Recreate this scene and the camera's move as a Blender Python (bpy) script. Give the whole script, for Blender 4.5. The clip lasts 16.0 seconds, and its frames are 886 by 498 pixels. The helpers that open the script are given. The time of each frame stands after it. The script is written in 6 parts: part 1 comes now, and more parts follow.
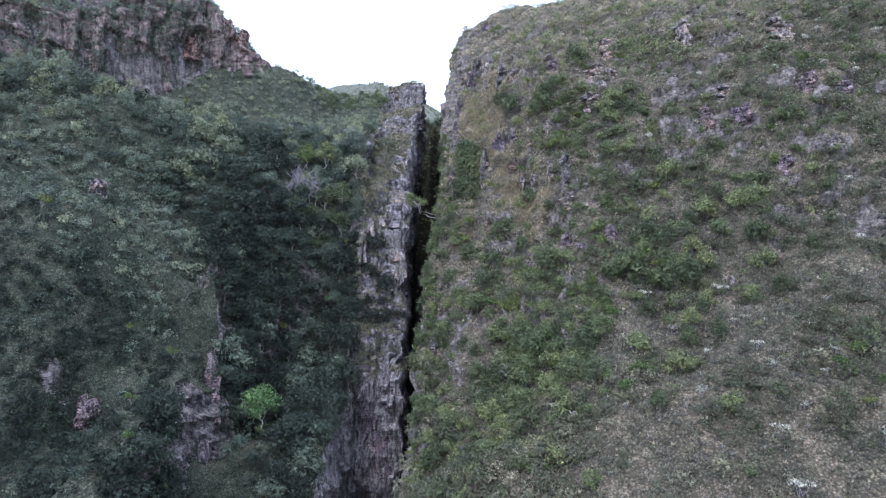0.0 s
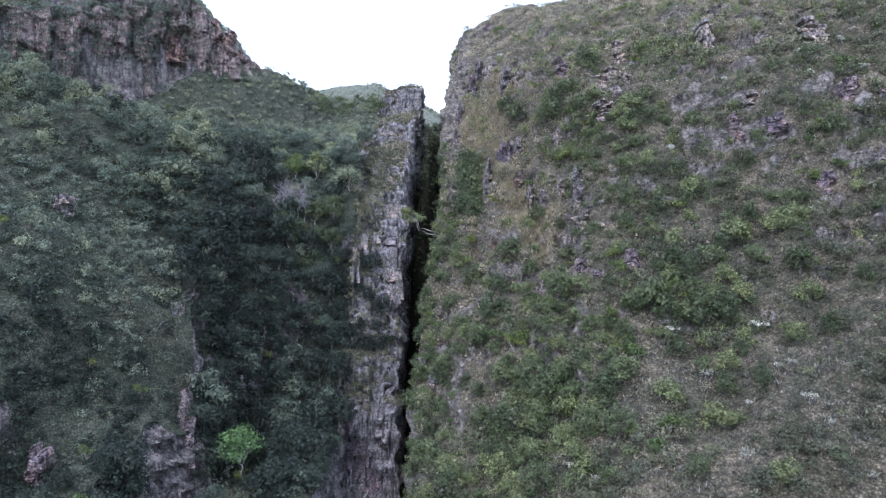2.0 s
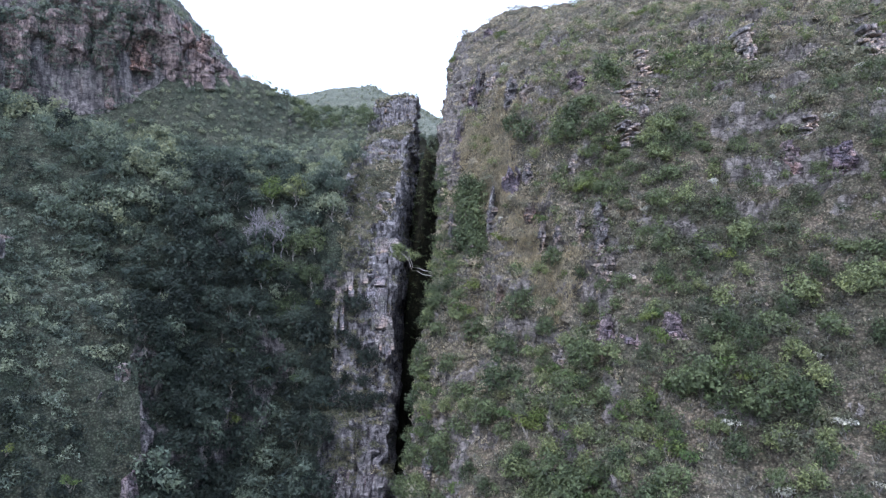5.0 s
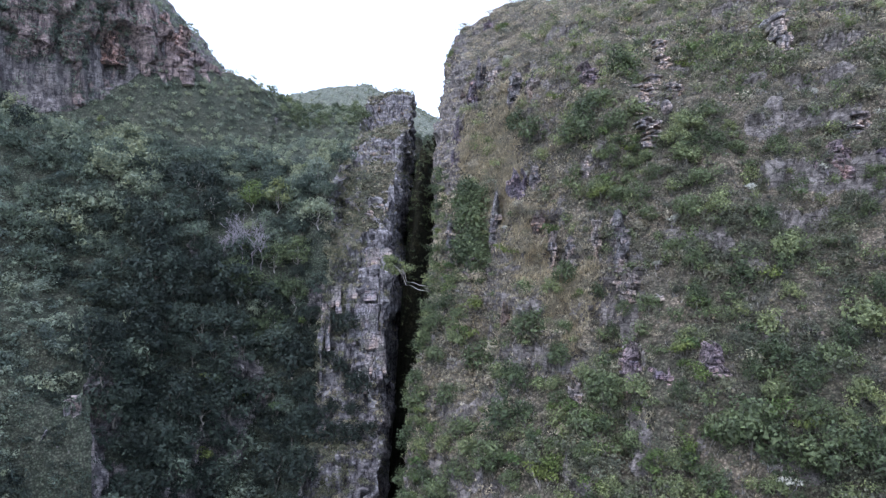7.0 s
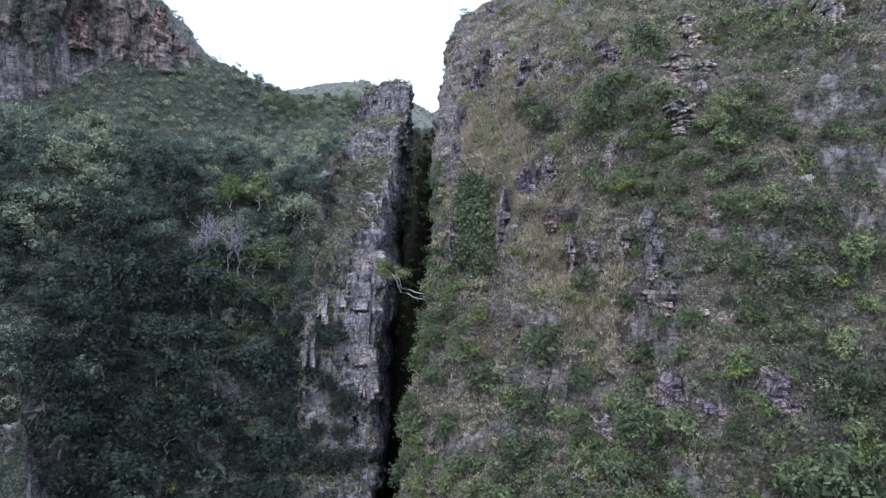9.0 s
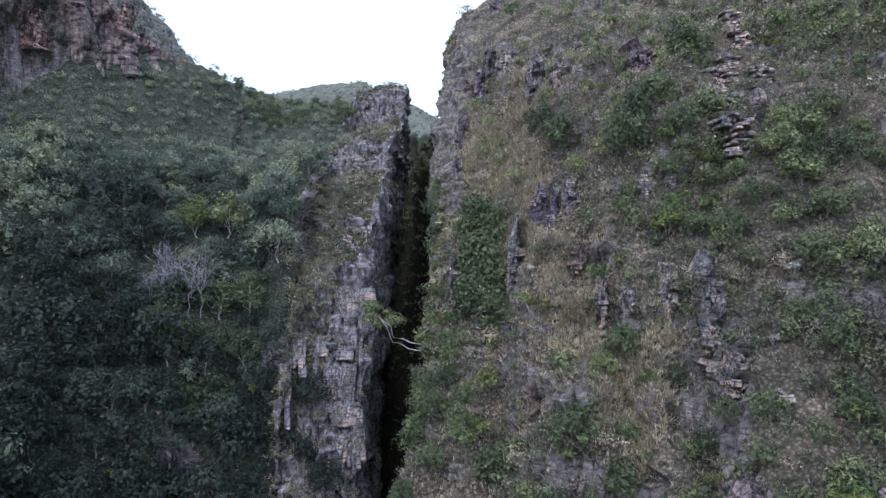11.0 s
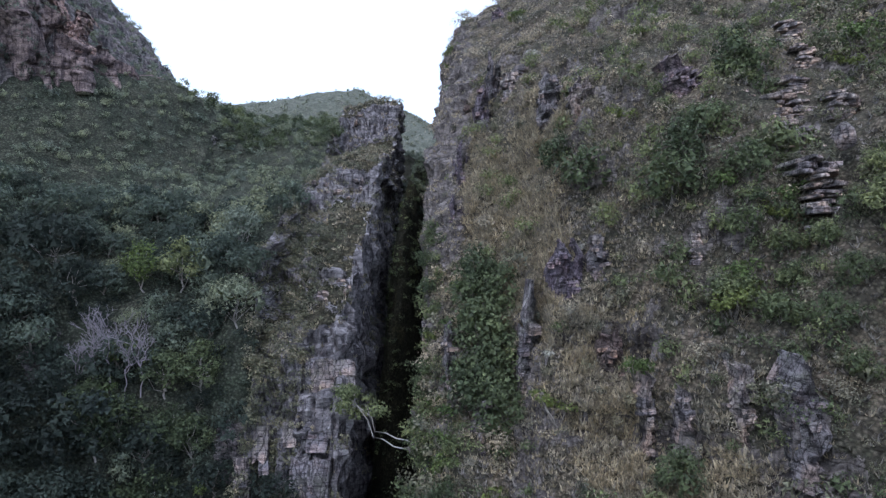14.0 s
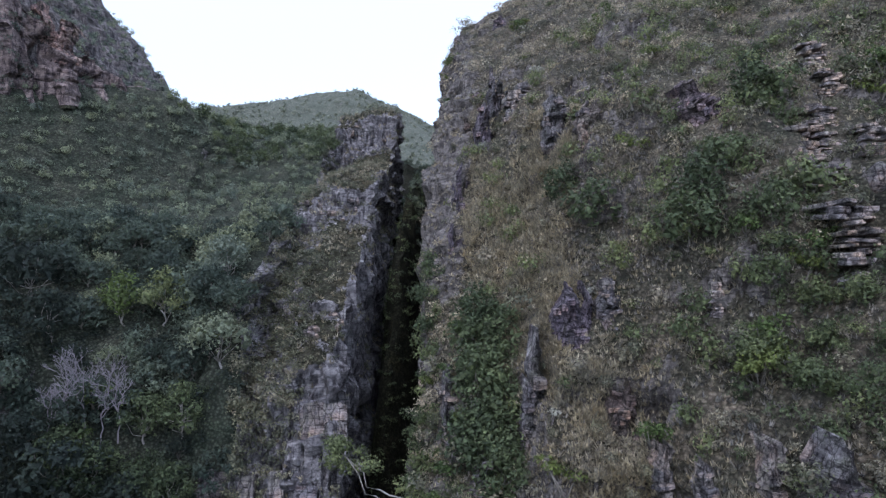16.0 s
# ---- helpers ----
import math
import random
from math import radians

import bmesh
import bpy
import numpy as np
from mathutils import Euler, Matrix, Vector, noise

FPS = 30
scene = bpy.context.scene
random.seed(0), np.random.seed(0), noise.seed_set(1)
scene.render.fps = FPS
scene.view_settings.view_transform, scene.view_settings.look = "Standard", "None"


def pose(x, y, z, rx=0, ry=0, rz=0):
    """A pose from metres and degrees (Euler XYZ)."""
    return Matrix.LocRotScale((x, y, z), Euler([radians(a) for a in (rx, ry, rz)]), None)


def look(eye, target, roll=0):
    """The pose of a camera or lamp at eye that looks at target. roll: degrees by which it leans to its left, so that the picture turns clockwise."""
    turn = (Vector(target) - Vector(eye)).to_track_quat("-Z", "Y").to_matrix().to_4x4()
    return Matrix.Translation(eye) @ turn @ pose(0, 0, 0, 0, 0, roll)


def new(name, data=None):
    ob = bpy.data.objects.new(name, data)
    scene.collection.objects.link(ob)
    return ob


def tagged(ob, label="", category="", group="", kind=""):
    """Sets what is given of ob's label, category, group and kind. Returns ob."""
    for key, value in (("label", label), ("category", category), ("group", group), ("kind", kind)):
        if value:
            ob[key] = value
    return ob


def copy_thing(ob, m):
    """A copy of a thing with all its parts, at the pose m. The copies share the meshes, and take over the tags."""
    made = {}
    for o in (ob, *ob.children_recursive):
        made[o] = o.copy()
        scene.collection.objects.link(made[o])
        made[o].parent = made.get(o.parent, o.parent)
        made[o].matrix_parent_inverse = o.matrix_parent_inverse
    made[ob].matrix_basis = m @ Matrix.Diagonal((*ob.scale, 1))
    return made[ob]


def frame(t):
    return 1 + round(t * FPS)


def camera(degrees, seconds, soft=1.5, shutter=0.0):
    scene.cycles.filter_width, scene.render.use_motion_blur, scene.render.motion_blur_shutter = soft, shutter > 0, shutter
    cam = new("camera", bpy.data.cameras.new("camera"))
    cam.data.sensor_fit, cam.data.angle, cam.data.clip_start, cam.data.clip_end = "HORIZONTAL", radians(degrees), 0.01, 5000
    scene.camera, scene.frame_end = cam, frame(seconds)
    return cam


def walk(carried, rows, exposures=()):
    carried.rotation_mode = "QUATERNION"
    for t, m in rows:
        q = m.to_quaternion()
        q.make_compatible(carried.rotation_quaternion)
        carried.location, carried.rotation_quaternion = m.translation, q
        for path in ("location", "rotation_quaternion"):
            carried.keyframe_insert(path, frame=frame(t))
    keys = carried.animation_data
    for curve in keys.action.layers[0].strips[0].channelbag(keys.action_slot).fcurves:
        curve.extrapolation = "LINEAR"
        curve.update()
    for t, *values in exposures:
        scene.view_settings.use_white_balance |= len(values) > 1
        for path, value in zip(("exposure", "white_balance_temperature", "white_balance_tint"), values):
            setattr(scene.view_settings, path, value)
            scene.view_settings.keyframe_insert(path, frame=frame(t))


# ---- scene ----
import collections
import itertools

cam = camera(65.4, 16.0, 1.35)
METRES, EYE, TILT, LEAN, TURN = 100.0, 60.0, 0.0, 0.0, 0.0
ROWS = [
    (0.0, 0.0, 0.0, 0.0, -0.0, 0.0, -0.0),
    (0.5, -0.0001, 0.0317, 0.0104, -0.01, -0.0, 0.01),
    (1.0, -0.0005, 0.0627, 0.0207, -0.02, -0.01, 0.01),
    (1.5, -0.0009, 0.0933, 0.0304, -0.04, -0.0, 0.01),
    (2.0, -0.0012, 0.1234, 0.0404, -0.06, -0.0, 0.01),
    (2.5, -0.0011, 0.1535, 0.0499, -0.06, -0.03, -0.0),
    (3.0, -0.0012, 0.1843, 0.0601, -0.07, -0.05, -0.02),
    (3.5, -0.0014, 0.2166, 0.0762, -0.08, -0.06, -0.05),
    (4.0, -0.0018, 0.2503, 0.0967, -0.12, -0.08, -0.05),
    (6.5, -0.0021, 0.4118, 0.1288, -0.64, -0.05, -0.01),
    (7.0, -0.0021, 0.4429, 0.1363, -0.61, -0.07, -0.01),
    (7.5, -0.002, 0.474, 0.1373, -0.63, -0.09, 0.01),
    (8.0, -0.0018, 0.5057, 0.137, -0.65, -0.11, 0.0),
    (8.5, -0.002, 0.5388, 0.137, -0.67, -0.15, -0.01),
    (11.0, -0.001, 0.7334, 0.1878, -0.77, -0.13, -0.01),
    (11.5, -0.0005, 0.7737, 0.1965, -0.79, -0.04, 0.01),
    (12.0, 0.0004, 0.8106, 0.2075, -0.82, 0.08, 0.03),
    (12.5, 0.0019, 0.8417, 0.2199, -0.81, 0.23, 0.06),
    (13.0, 0.0035, 0.8655, 0.2315, -0.81, 0.3, 0.08),
    (13.5, 0.0051, 0.8834, 0.2393, -0.79, 0.32, 0.09),
    (14.0, 0.0065, 0.8961, 0.2486, -0.79, 0.29, 0.06),
    (14.5, 0.0073, 0.9062, 0.2581, -0.8, 0.14, 0.02),
    (15.0, 0.0084, 0.9179, 0.2669, -0.78, 0.07, -0.02),
    (15.5, 0.0087, 0.9306, 0.2772, -0.78, 0.07, -0.05),
    (16.0, 0.0091, 0.9424, 0.2871, -0.78, 0.09, -0.09),
]
EXPOSURES = [(t, stops, 6080, 17) for t, stops in ((0.0, 1.03), (4.0, 1.0), (8.0, 0.86), (11.0, 0.64), (13.0, 0.37), (16.0, 0.2))]
walk(cam, [(t, pose(0, 0, EYE, TILT, LEAN, TURN) @ pose(METRES * x, METRES * y, METRES * z, 90 + pitch, roll, yaw)) for t, x, y, z, yaw, pitch, roll in ROWS], EXPOSURES)


# ---- world, sun ----
def build_world():
    w = bpy.data.worlds.new("sky")
    scene.world = w
    w.use_nodes = True
    nt = w.node_tree
    nt.nodes.clear()
    out = nt.nodes.new("ShaderNodeOutputWorld")
    sky = nt.nodes.new("ShaderNodeTexSky")
    sky.sky_type, sky.sun_disc = "NISHITA", False
    sky.sun_elevation, sky.sun_rotation = radians(SUN_UP), radians(SUN_TURN)
    b1 = nt.nodes.new("ShaderNodeBackground")
    b1.inputs[1].default_value = 0.10
    cloud = nt.nodes.new("ShaderNodeBackground")          # the white overcast sheet under the blue
    cloud.inputs[0].default_value = (0.76, 0.88, 1.0, 1)
    tc = nt.nodes.new("ShaderNodeTexCoord")
    sep = nt.nodes.new("ShaderNodeSeparateXYZ")
    nt.links.new(tc.outputs["Generated"], sep.inputs[0])
    lum = nt.nodes.new("ShaderNodeMapRange")              # thin cloud, brighter overhead than at the horizon
    lum.inputs[3].default_value, lum.inputs[4].default_value = 0.72, 1.3
    nt.links.new(sep.outputs["Z"], lum.inputs[0])
    nt.links.new(lum.outputs[0], cloud.inputs[1])
    add = nt.nodes.new("ShaderNodeAddShader")
    nt.links.new(sky.outputs[0], b1.inputs[0])
    nt.links.new(b1.outputs[0], add.inputs[0])
    nt.links.new(cloud.outputs[0], add.inputs[1])
    nt.links.new(add.outputs[0], out.inputs[0])


SUN_UP, SUN_TURN = 56.0, 205.0
build_world()
sun = new("sun", bpy.data.lights.new("sun", "SUN"))
sun.data.energy, sun.data.angle, sun.data.color = 1.0, radians(30), (1.0, 0.97, 0.93)
sun.matrix_world = look((-42, -90, 147), (0, 0, 0))


# ---- materials ----
def mat_new(name):
    m = bpy.data.materials.new(name)
    m.use_nodes = True
    nt = m.node_tree
    nt.nodes.clear()
    out = nt.nodes.new("ShaderNodeOutputMaterial")
    b = nt.nodes.new("ShaderNodeBsdfPrincipled")
    nt.links.new(b.outputs[0], out.inputs[0])
    return m, nt, b


def noise_node(nt, scale, detail=4.0, rough=0.6, vec=None, stretch=None):
    n = nt.nodes.new("ShaderNodeTexNoise")
    n.inputs["Scale"].default_value, n.inputs["Detail"].default_value, n.inputs["Roughness"].default_value = scale, detail, rough
    if vec is None:
        vec = nt.nodes.new("ShaderNodeTexCoord").outputs["Object"]
    if stretch:
        mp = nt.nodes.new("ShaderNodeMapping")
        mp.inputs["Scale"].default_value = stretch
        nt.links.new(vec, mp.inputs["Vector"])
        vec = mp.outputs[0]
    nt.links.new(vec, n.inputs["Vector"])
    return n


def ramp(nt, fac, stops):
    r = nt.nodes.new("ShaderNodeValToRGB")
    e = r.color_ramp.elements
    e[0].position, e[0].color = stops[0][0], (*stops[0][1], 1)
    e[1].position, e[1].color = stops[-1][0], (*stops[-1][1], 1)
    for p, c in stops[1:-1]:
        el = e.new(p)
        el.color = (*c, 1)
    nt.links.new(fac, r.inputs[0])
    return r


def mix(nt, fac, a, b, mode="MIX"):
    n = nt.nodes.new("ShaderNodeMix")
    n.data_type, n.blend_type = "RGBA", mode
    for s, v in ((n.inputs[0], fac), (n.inputs[6], a), (n.inputs[7], b)):
        if isinstance(v, (int, float)):
            s.default_value = v
        elif isinstance(v, tuple):
            s.default_value = (*v, 1)
        else:
            nt.links.new(v, s)
    return n.outputs[2]


def bump(nt, b, height, strength, dist):
    n = nt.nodes.new("ShaderNodeBump")
    n.inputs["Strength"].default_value, n.inputs["Distance"].default_value = strength, dist
    nt.links.new(height, n.inputs["Height"])
    nt.links.new(n.outputs[0], b.inputs["Normal"])


def rock_material(name, pale, mid, dark, stain):
    m, nt, b = mat_new(name)
    big = noise_node(nt, 0.5, 8, 0.72)
    fine = noise_node(nt, 2.4, 9, 0.78, stretch=(1, 1, 1.7))
    beds = noise_node(nt, 1.0, 8, 0.72, stretch=(0.5, 0.5, 3.6))
    streak = noise_node(nt, 0.7, 7, 0.72, stretch=(1.2, 1.2, 0.5))
    info = nt.nodes.new("ShaderNodeObjectInfo")
    c1 = ramp(nt, big.outputs[0], [(0.34, dark), (0.5, mid), (0.66, pale)])
    c2 = ramp(nt, fine.outputs[0], [(0.34, (0.3, 0.3, 0.32)), (0.52, (1, 1, 1)), (0.68, (1.4, 1.38, 1.35))])
    col = mix(nt, 1.0, c1.outputs[0], c2.outputs[0], "MULTIPLY")
    own = ramp(nt, info.outputs["Random"], [(0.0, (0.68, 0.67, 0.74)), (0.4, (0.95, 0.95, 1.0)), (0.7, (1.08, 0.98, 0.9)), (1.0, (1.3, 1.26, 1.22))])
    col = mix(nt, 1.0, col, own.outputs[0], "MULTIPLY")
    sm = ramp(nt, streak.outputs[0], [(0.44, (0.85, 0.85, 0.85)), (0.5, (0, 0, 0))])
    col = mix(nt, sm.outputs[0], col, stain)
    bd = ramp(nt, beds.outputs[0], [(0.40, (0.22, 0.21, 0.23)), (0.50, (1, 1, 1))])
    col = mix(nt, 0.85, col, bd.outputs[0], "MULTIPLY")
    # rusty and mossy films, and the joints
    film = noise_node(nt, 0.35, 6, 0.7)
    fm = ramp(nt, film.outputs[0], [(0.36, (0.82, 0.88, 0.72)), (0.5, (1, 1, 1)), (0.64, (1.12, 0.92, 0.80))])
    col = mix(nt, 0.9, col, fm.outputs[0], "MULTIPLY")
    crack = nt.nodes.new("ShaderNodeTexVoronoi")
    crack.feature = "DISTANCE_TO_EDGE"
    crack.inputs["Scale"].default_value = 1.35
    mp = nt.nodes.new("ShaderNodeMapping")
    mp.inputs["Scale"].default_value = (1.0, 1.0, 0.4)
    wob = mix(nt, 1.3, nt.nodes.new("ShaderNodeTexCoord").outputs["Object"], big.outputs["Color"], "ADD")
    nt.links.new(wob, mp.inputs["Vector"])
    nt.links.new(mp.outputs[0], crack.inputs["Vector"])
    ck = ramp(nt, crack.outputs["Distance"], [(0.012, (0.13, 0.12, 0.14)), (0.06, (1, 1, 1))])
    col = mix(nt, 0.75, col, ck.outputs[0], "MULTIPLY")
    nt.links.new(col, b.inputs["Base Color"])
    b.inputs["Roughness"].default_value = 0.92
    b.inputs["Specular IOR Level"].default_value = 0.2
    h = mix(nt, 0.5, fine.outputs[0], beds.outputs[0])
    h = mix(nt, 0.5, h, ck.outputs[0], "MULTIPLY")
    bump(nt, b, h, 1.0, 0.4)
    return m


def ground_material(name, soil, straw, moss, rock_cols, rock_stain):
    """Soil, dry grass and moss on the gentle ground, bare rock where the attribute 'rock' says so."""
    m, nt, b = mat_new(name)
    n1 = noise_node(nt, 0.16, 6, 0.68)
    n2 = noise_node(nt, 1.3, 9, 0.78)
    n3 = noise_node(nt, 0.45, 8, 0.72)
    base = ramp(nt, n1.outputs[0], [(0.34, moss), (0.5, soil), (0.66, straw)])
    sp = ramp(nt, n2.outputs[0], [(0.34, (0.4, 0.41, 0.42)), (0.5, (0.9, 0.9, 0.9)), (0.68, (1.3, 1.29, 1.22))])
    base = mix(nt, 1.0, base.outputs[0], sp.outputs[0], "MULTIPLY")
    tuft = nt.nodes.new("ShaderNodeTexVoronoi")
    tuft.inputs["Scale"].default_value = 3.4
    nt.links.new(nt.nodes.new("ShaderNodeTexCoord").outputs["Object"], tuft.inputs["Vector"])
    sp = ramp(nt, tuft.outputs["Color"], [(0.15, (0.62, 0.68, 0.6)), (0.5, (1.0, 1.0, 0.95)), (0.85, (1.28, 1.24, 1.22))])
    base = mix(nt, 0.75, base, sp.outputs[0], "MULTIPLY")
    sp = ramp(nt, tuft.outputs["Distance"], [(0.2, (1.2, 1.2, 1.2)), (0.6, (0.35, 0.35, 0.36))])
    base = mix(nt, 0.8, base, sp.outputs[0], "MULTIPLY")
    beds = noise_node(nt, 1.3, 8, 0.75, stretch=(0.35, 0.35, 2.6))
    streak = noise_node(nt, 0.9, 8, 0.72, stretch=(1.6, 1.6, 0.2))
    crack = nt.nodes.new("ShaderNodeTexVoronoi")
    crack.feature = "DISTANCE_TO_EDGE"
    crack.inputs["Scale"].default_value = 0.6
    mp = nt.nodes.new("ShaderNodeMapping")
    mp.inputs["Scale"].default_value = (0.7, 0.7, 1.9)
    wob = mix(nt, 0.9, nt.nodes.new("ShaderNodeTexCoord").outputs["Object"], n3.outputs["Color"], "ADD")
    nt.links.new(wob, mp.inputs["Vector"])
    nt.links.new(mp.outputs[0], crack.inputs["Vector"])
    rk = ramp(nt, n3.outputs[0], [(0.34, rock_cols[0]), (0.5, rock_cols[1]), (0.66, rock_cols[2])])
    st = ramp(nt, streak.outputs[0], [(0.44, (1, 1, 1)), (0.50, (0, 0, 0))])
    stm = nt.nodes.new("ShaderNodeMath")
    stm.operation = "MULTIPLY"
    stm.inputs[1].default_value = 0.8
    nt.links.new(st.outputs[0], stm.inputs[0])
    rk = mix(nt, stm.outputs[0], rk.outputs[0], rock_stain)
    gr = ramp(nt, n2.outputs[0], [(0.36, (0.45, 0.45, 0.47)), (0.52, (1, 1, 1)), (0.66, (1.35, 1.33, 1.3))])
    rk = mix(nt, 1.0, rk, gr.outputs[0], "MULTIPLY")
    bd = ramp(nt, beds.outputs[0], [(0.40, (0.4, 0.4, 0.42)), (0.49, (1, 1, 1))])
    rk = mix(nt, 0.7, rk, bd.outputs[0], "MULTIPLY")
    ck = ramp(nt, crack.outputs["Distance"], [(0.015, (0.3, 0.3, 0.32)), (0.06, (1, 1, 1))])
    rk = mix(nt, 0.45, rk, ck.outputs[0], "MULTIPLY")
    at = nt.nodes.new("ShaderNodeAttribute")
    at.attribute_name = "rock"
    edge = nt.nodes.new("ShaderNodeMath")
    edge.operation = "MULTIPLY_ADD"
    edge.inputs[1].default_value = 1.1
    nt.links.new(n2.outputs[0], edge.inputs[0])
    nt.links.new(at.outputs["Fac"], edge.inputs[2])
    k = ramp(nt, edge.outputs[0], [(0.98, (0, 0, 0)), (1.14, (1, 1, 1))])
    col = mix(nt, k.outputs[0], base, rk)
    nt.links.new(col, b.inputs["Base Color"])
    b.inputs["Roughness"].default_value = 0.95
    b.inputs["Specular IOR Level"].default_value = 0.15
    h = mix(nt, 0.5, n2.outputs[0], beds.outputs[0])
    h = mix(nt, 0.6, h, ck.outputs[0], "MULTIPLY")
    bump(nt, b, h, 1.0, 0.6)
    return m


def leaf_material(name, stops, leaf_jitter=0.62):
    """Foliage: the attribute 'tint' picks the plant's colour, each leaf varies by itself."""
    m, nt, b = mat_new(name)
    at = nt.nodes.new("ShaderNodeAttribute")
    at.attribute_name = "tint"
    col = ramp(nt, at.outputs["Fac"], stops)
    geo = nt.nodes.new("ShaderNodeNewGeometry")
    j = ramp(nt, geo.outputs["Random Per Island"], [(0.0, (1 - leaf_jitter,) * 3), (1.0, (1 + leaf_jitter, 1 + leaf_jitter, 1 + leaf_jitter * 0.7))])
    c = mix(nt, 1.0, col.outputs[0], j.outputs[0], "MULTIPLY")
    n = noise_node(nt, 0.35, 3, 0.6)
    k = ramp(nt, n.outputs[0], [(0.3, (0.75, 0.8, 0.85)), (0.7, (1.2, 1.15, 1.0))])
    c = mix(nt, 0.8, c, k.outputs[0], "MULTIPLY")
    spk = noise_node(nt, 4.5, 3, 0.7)
    k = ramp(nt, spk.outputs[0], [(0.36, (0.5, 0.52, 0.55)), (0.5, (1, 1, 1)), (0.64, (1.4, 1.38, 1.25))])
    c = mix(nt, 0.8, c, k.outputs[0], "MULTIPLY")
    nt.links.new(c, b.inputs["Base Color"])
    b.inputs["Roughness"].default_value = 0.65
    b.inputs["Specular IOR Level"].default_value = 0.25
    bump(nt, b, noise_node(nt, 3.5, 4, 0.7).outputs[0], 0.9, 0.25)
    tr = nt.nodes.new("ShaderNodeBsdfTranslucent")
    nt.links.new(c, tr.inputs[0])
    ms = nt.nodes.new("ShaderNodeMixShader")
    ms.inputs[0].default_value = 0.25
    out = [x for x in nt.nodes if x.type == "OUTPUT_MATERIAL"][0]
    nt.links.new(b.outputs[0], ms.inputs[1])
    nt.links.new(tr.outputs[0], ms.inputs[2])
    nt.links.new(ms.outputs[0], out.inputs[0])
    return m


def bark_material(name, dark, pale):
    m, nt, b = mat_new(name)
    n = noise_node(nt, 5, 5, 0.7, stretch=(1, 1, 0.3))
    c = ramp(nt, n.outputs[0], [(0.3, dark), (0.7, pale)])
    nt.links.new(c.outputs[0], b.inputs["Base Color"])
    b.inputs["Roughness"].default_value = 0.9
    bump(nt, b, n.outputs[0], 0.6, 0.05)
    return m


ROCKS_GREY = ((0.105, 0.096, 0.097), (0.195, 0.178, 0.177), (0.31, 0.288, 0.28))
ROCKS_RED = ((0.15, 0.119, 0.122), (0.30, 0.234, 0.226), (0.47, 0.365, 0.338))
ROCKS_FIN = ((0.14, 0.132, 0.142), (0.275, 0.258, 0.27), (0.43, 0.408, 0.417))
STAIN = (0.065, 0.058, 0.068)
MAT_EAST = ground_material("dry_hillside", (0.15, 0.133, 0.106), (0.285, 0.236, 0.188), (0.09, 0.091, 0.07), ((0.12, 0.108, 0.105), (0.21, 0.188, 0.18), (0.30, 0.273, 0.26)), (0.10, 0.088, 0.085))
MAT_WEST = ground_material("forest_floor", (0.085, 0.095, 0.075), (0.12, 0.125, 0.098), (0.06, 0.075, 0.055), ((0.10, 0.09, 0.092), (0.20, 0.178, 0.178), (0.32, 0.29, 0.285)), STAIN)
MAT_RED = ground_material("red_cliff_rock", (0.07, 0.07, 0.05), (0.12, 0.11, 0.07), (0.05, 0.06, 0.03), ROCKS_RED, (0.09, 0.07, 0.08))
MAT_FIN = ground_material("fin_rock", (0.085, 0.08, 0.06), (0.16, 0.14, 0.09), (0.06, 0.068, 0.04), ROCKS_FIN, STAIN)
# moss and rubble of the slit, with its deep shade put into near-black colours
MAT_SLIT = ground_material("shade_dark_moss_and_rubble", (0.03, 0.03, 0.02), (0.06, 0.058, 0.032), (0.02, 0.022, 0.013), ((0.03, 0.028, 0.028), (0.055, 0.05, 0.05), (0.09, 0.085, 0.08)), (0.02, 0.018, 0.018))
# distant land: the haze over it is put into these pale colours
MAT_FAR = ground_material("hazed_far_hillside", (0.185, 0.198, 0.168), (0.24, 0.245, 0.205), (0.15, 0.168, 0.14), ROCKS_GREY, STAIN)
MAT_OUTCROP = rock_material("outcrop_rock", (0.44, 0.42, 0.41), (0.27, 0.252, 0.254), (0.13, 0.12, 0.128), (0.06, 0.054, 0.062))
MAT_PANEL = rock_material("pale_fin_rock", (0.43, 0.41, 0.42), (0.27, 0.255, 0.268), (0.165, 0.153, 0.165), (0.10, 0.092, 0.102))
MAT_PURPLE = rock_material("purple_rock", (0.39, 0.34, 0.378), (0.245, 0.208, 0.242), (0.115, 0.098, 0.116), (0.065, 0.055, 0.066))
MAT_BROWN = rock_material("brown_rock", (0.33, 0.265, 0.23), (0.20, 0.155, 0.135), (0.11, 0.085, 0.078), (0.085, 0.07, 0.07))
MAT_PINK = rock_material("pink_cliff_rock", (0.52, 0.385, 0.355), (0.33, 0.235, 0.222), (0.16, 0.118, 0.12), (0.085, 0.068, 0.075))
MAT_BEDDED = rock_material("pale_bedded_rock", (0.60, 0.57, 0.545), (0.43, 0.405, 0.395), (0.26, 0.242, 0.243), (0.13, 0.12, 0.125))
LEAF_SHRUB = leaf_material("shrub_leaves", leaf_jitter=0.46, stops=[(0.0, (0.094, 0.101, 0.078)), (0.3, (0.155, 0.158, 0.122)), (0.5, (0.212, 0.204, 0.162)), (0.7, (0.285, 0.26, 0.22)), (1.0, (0.40, 0.342, 0.287))])
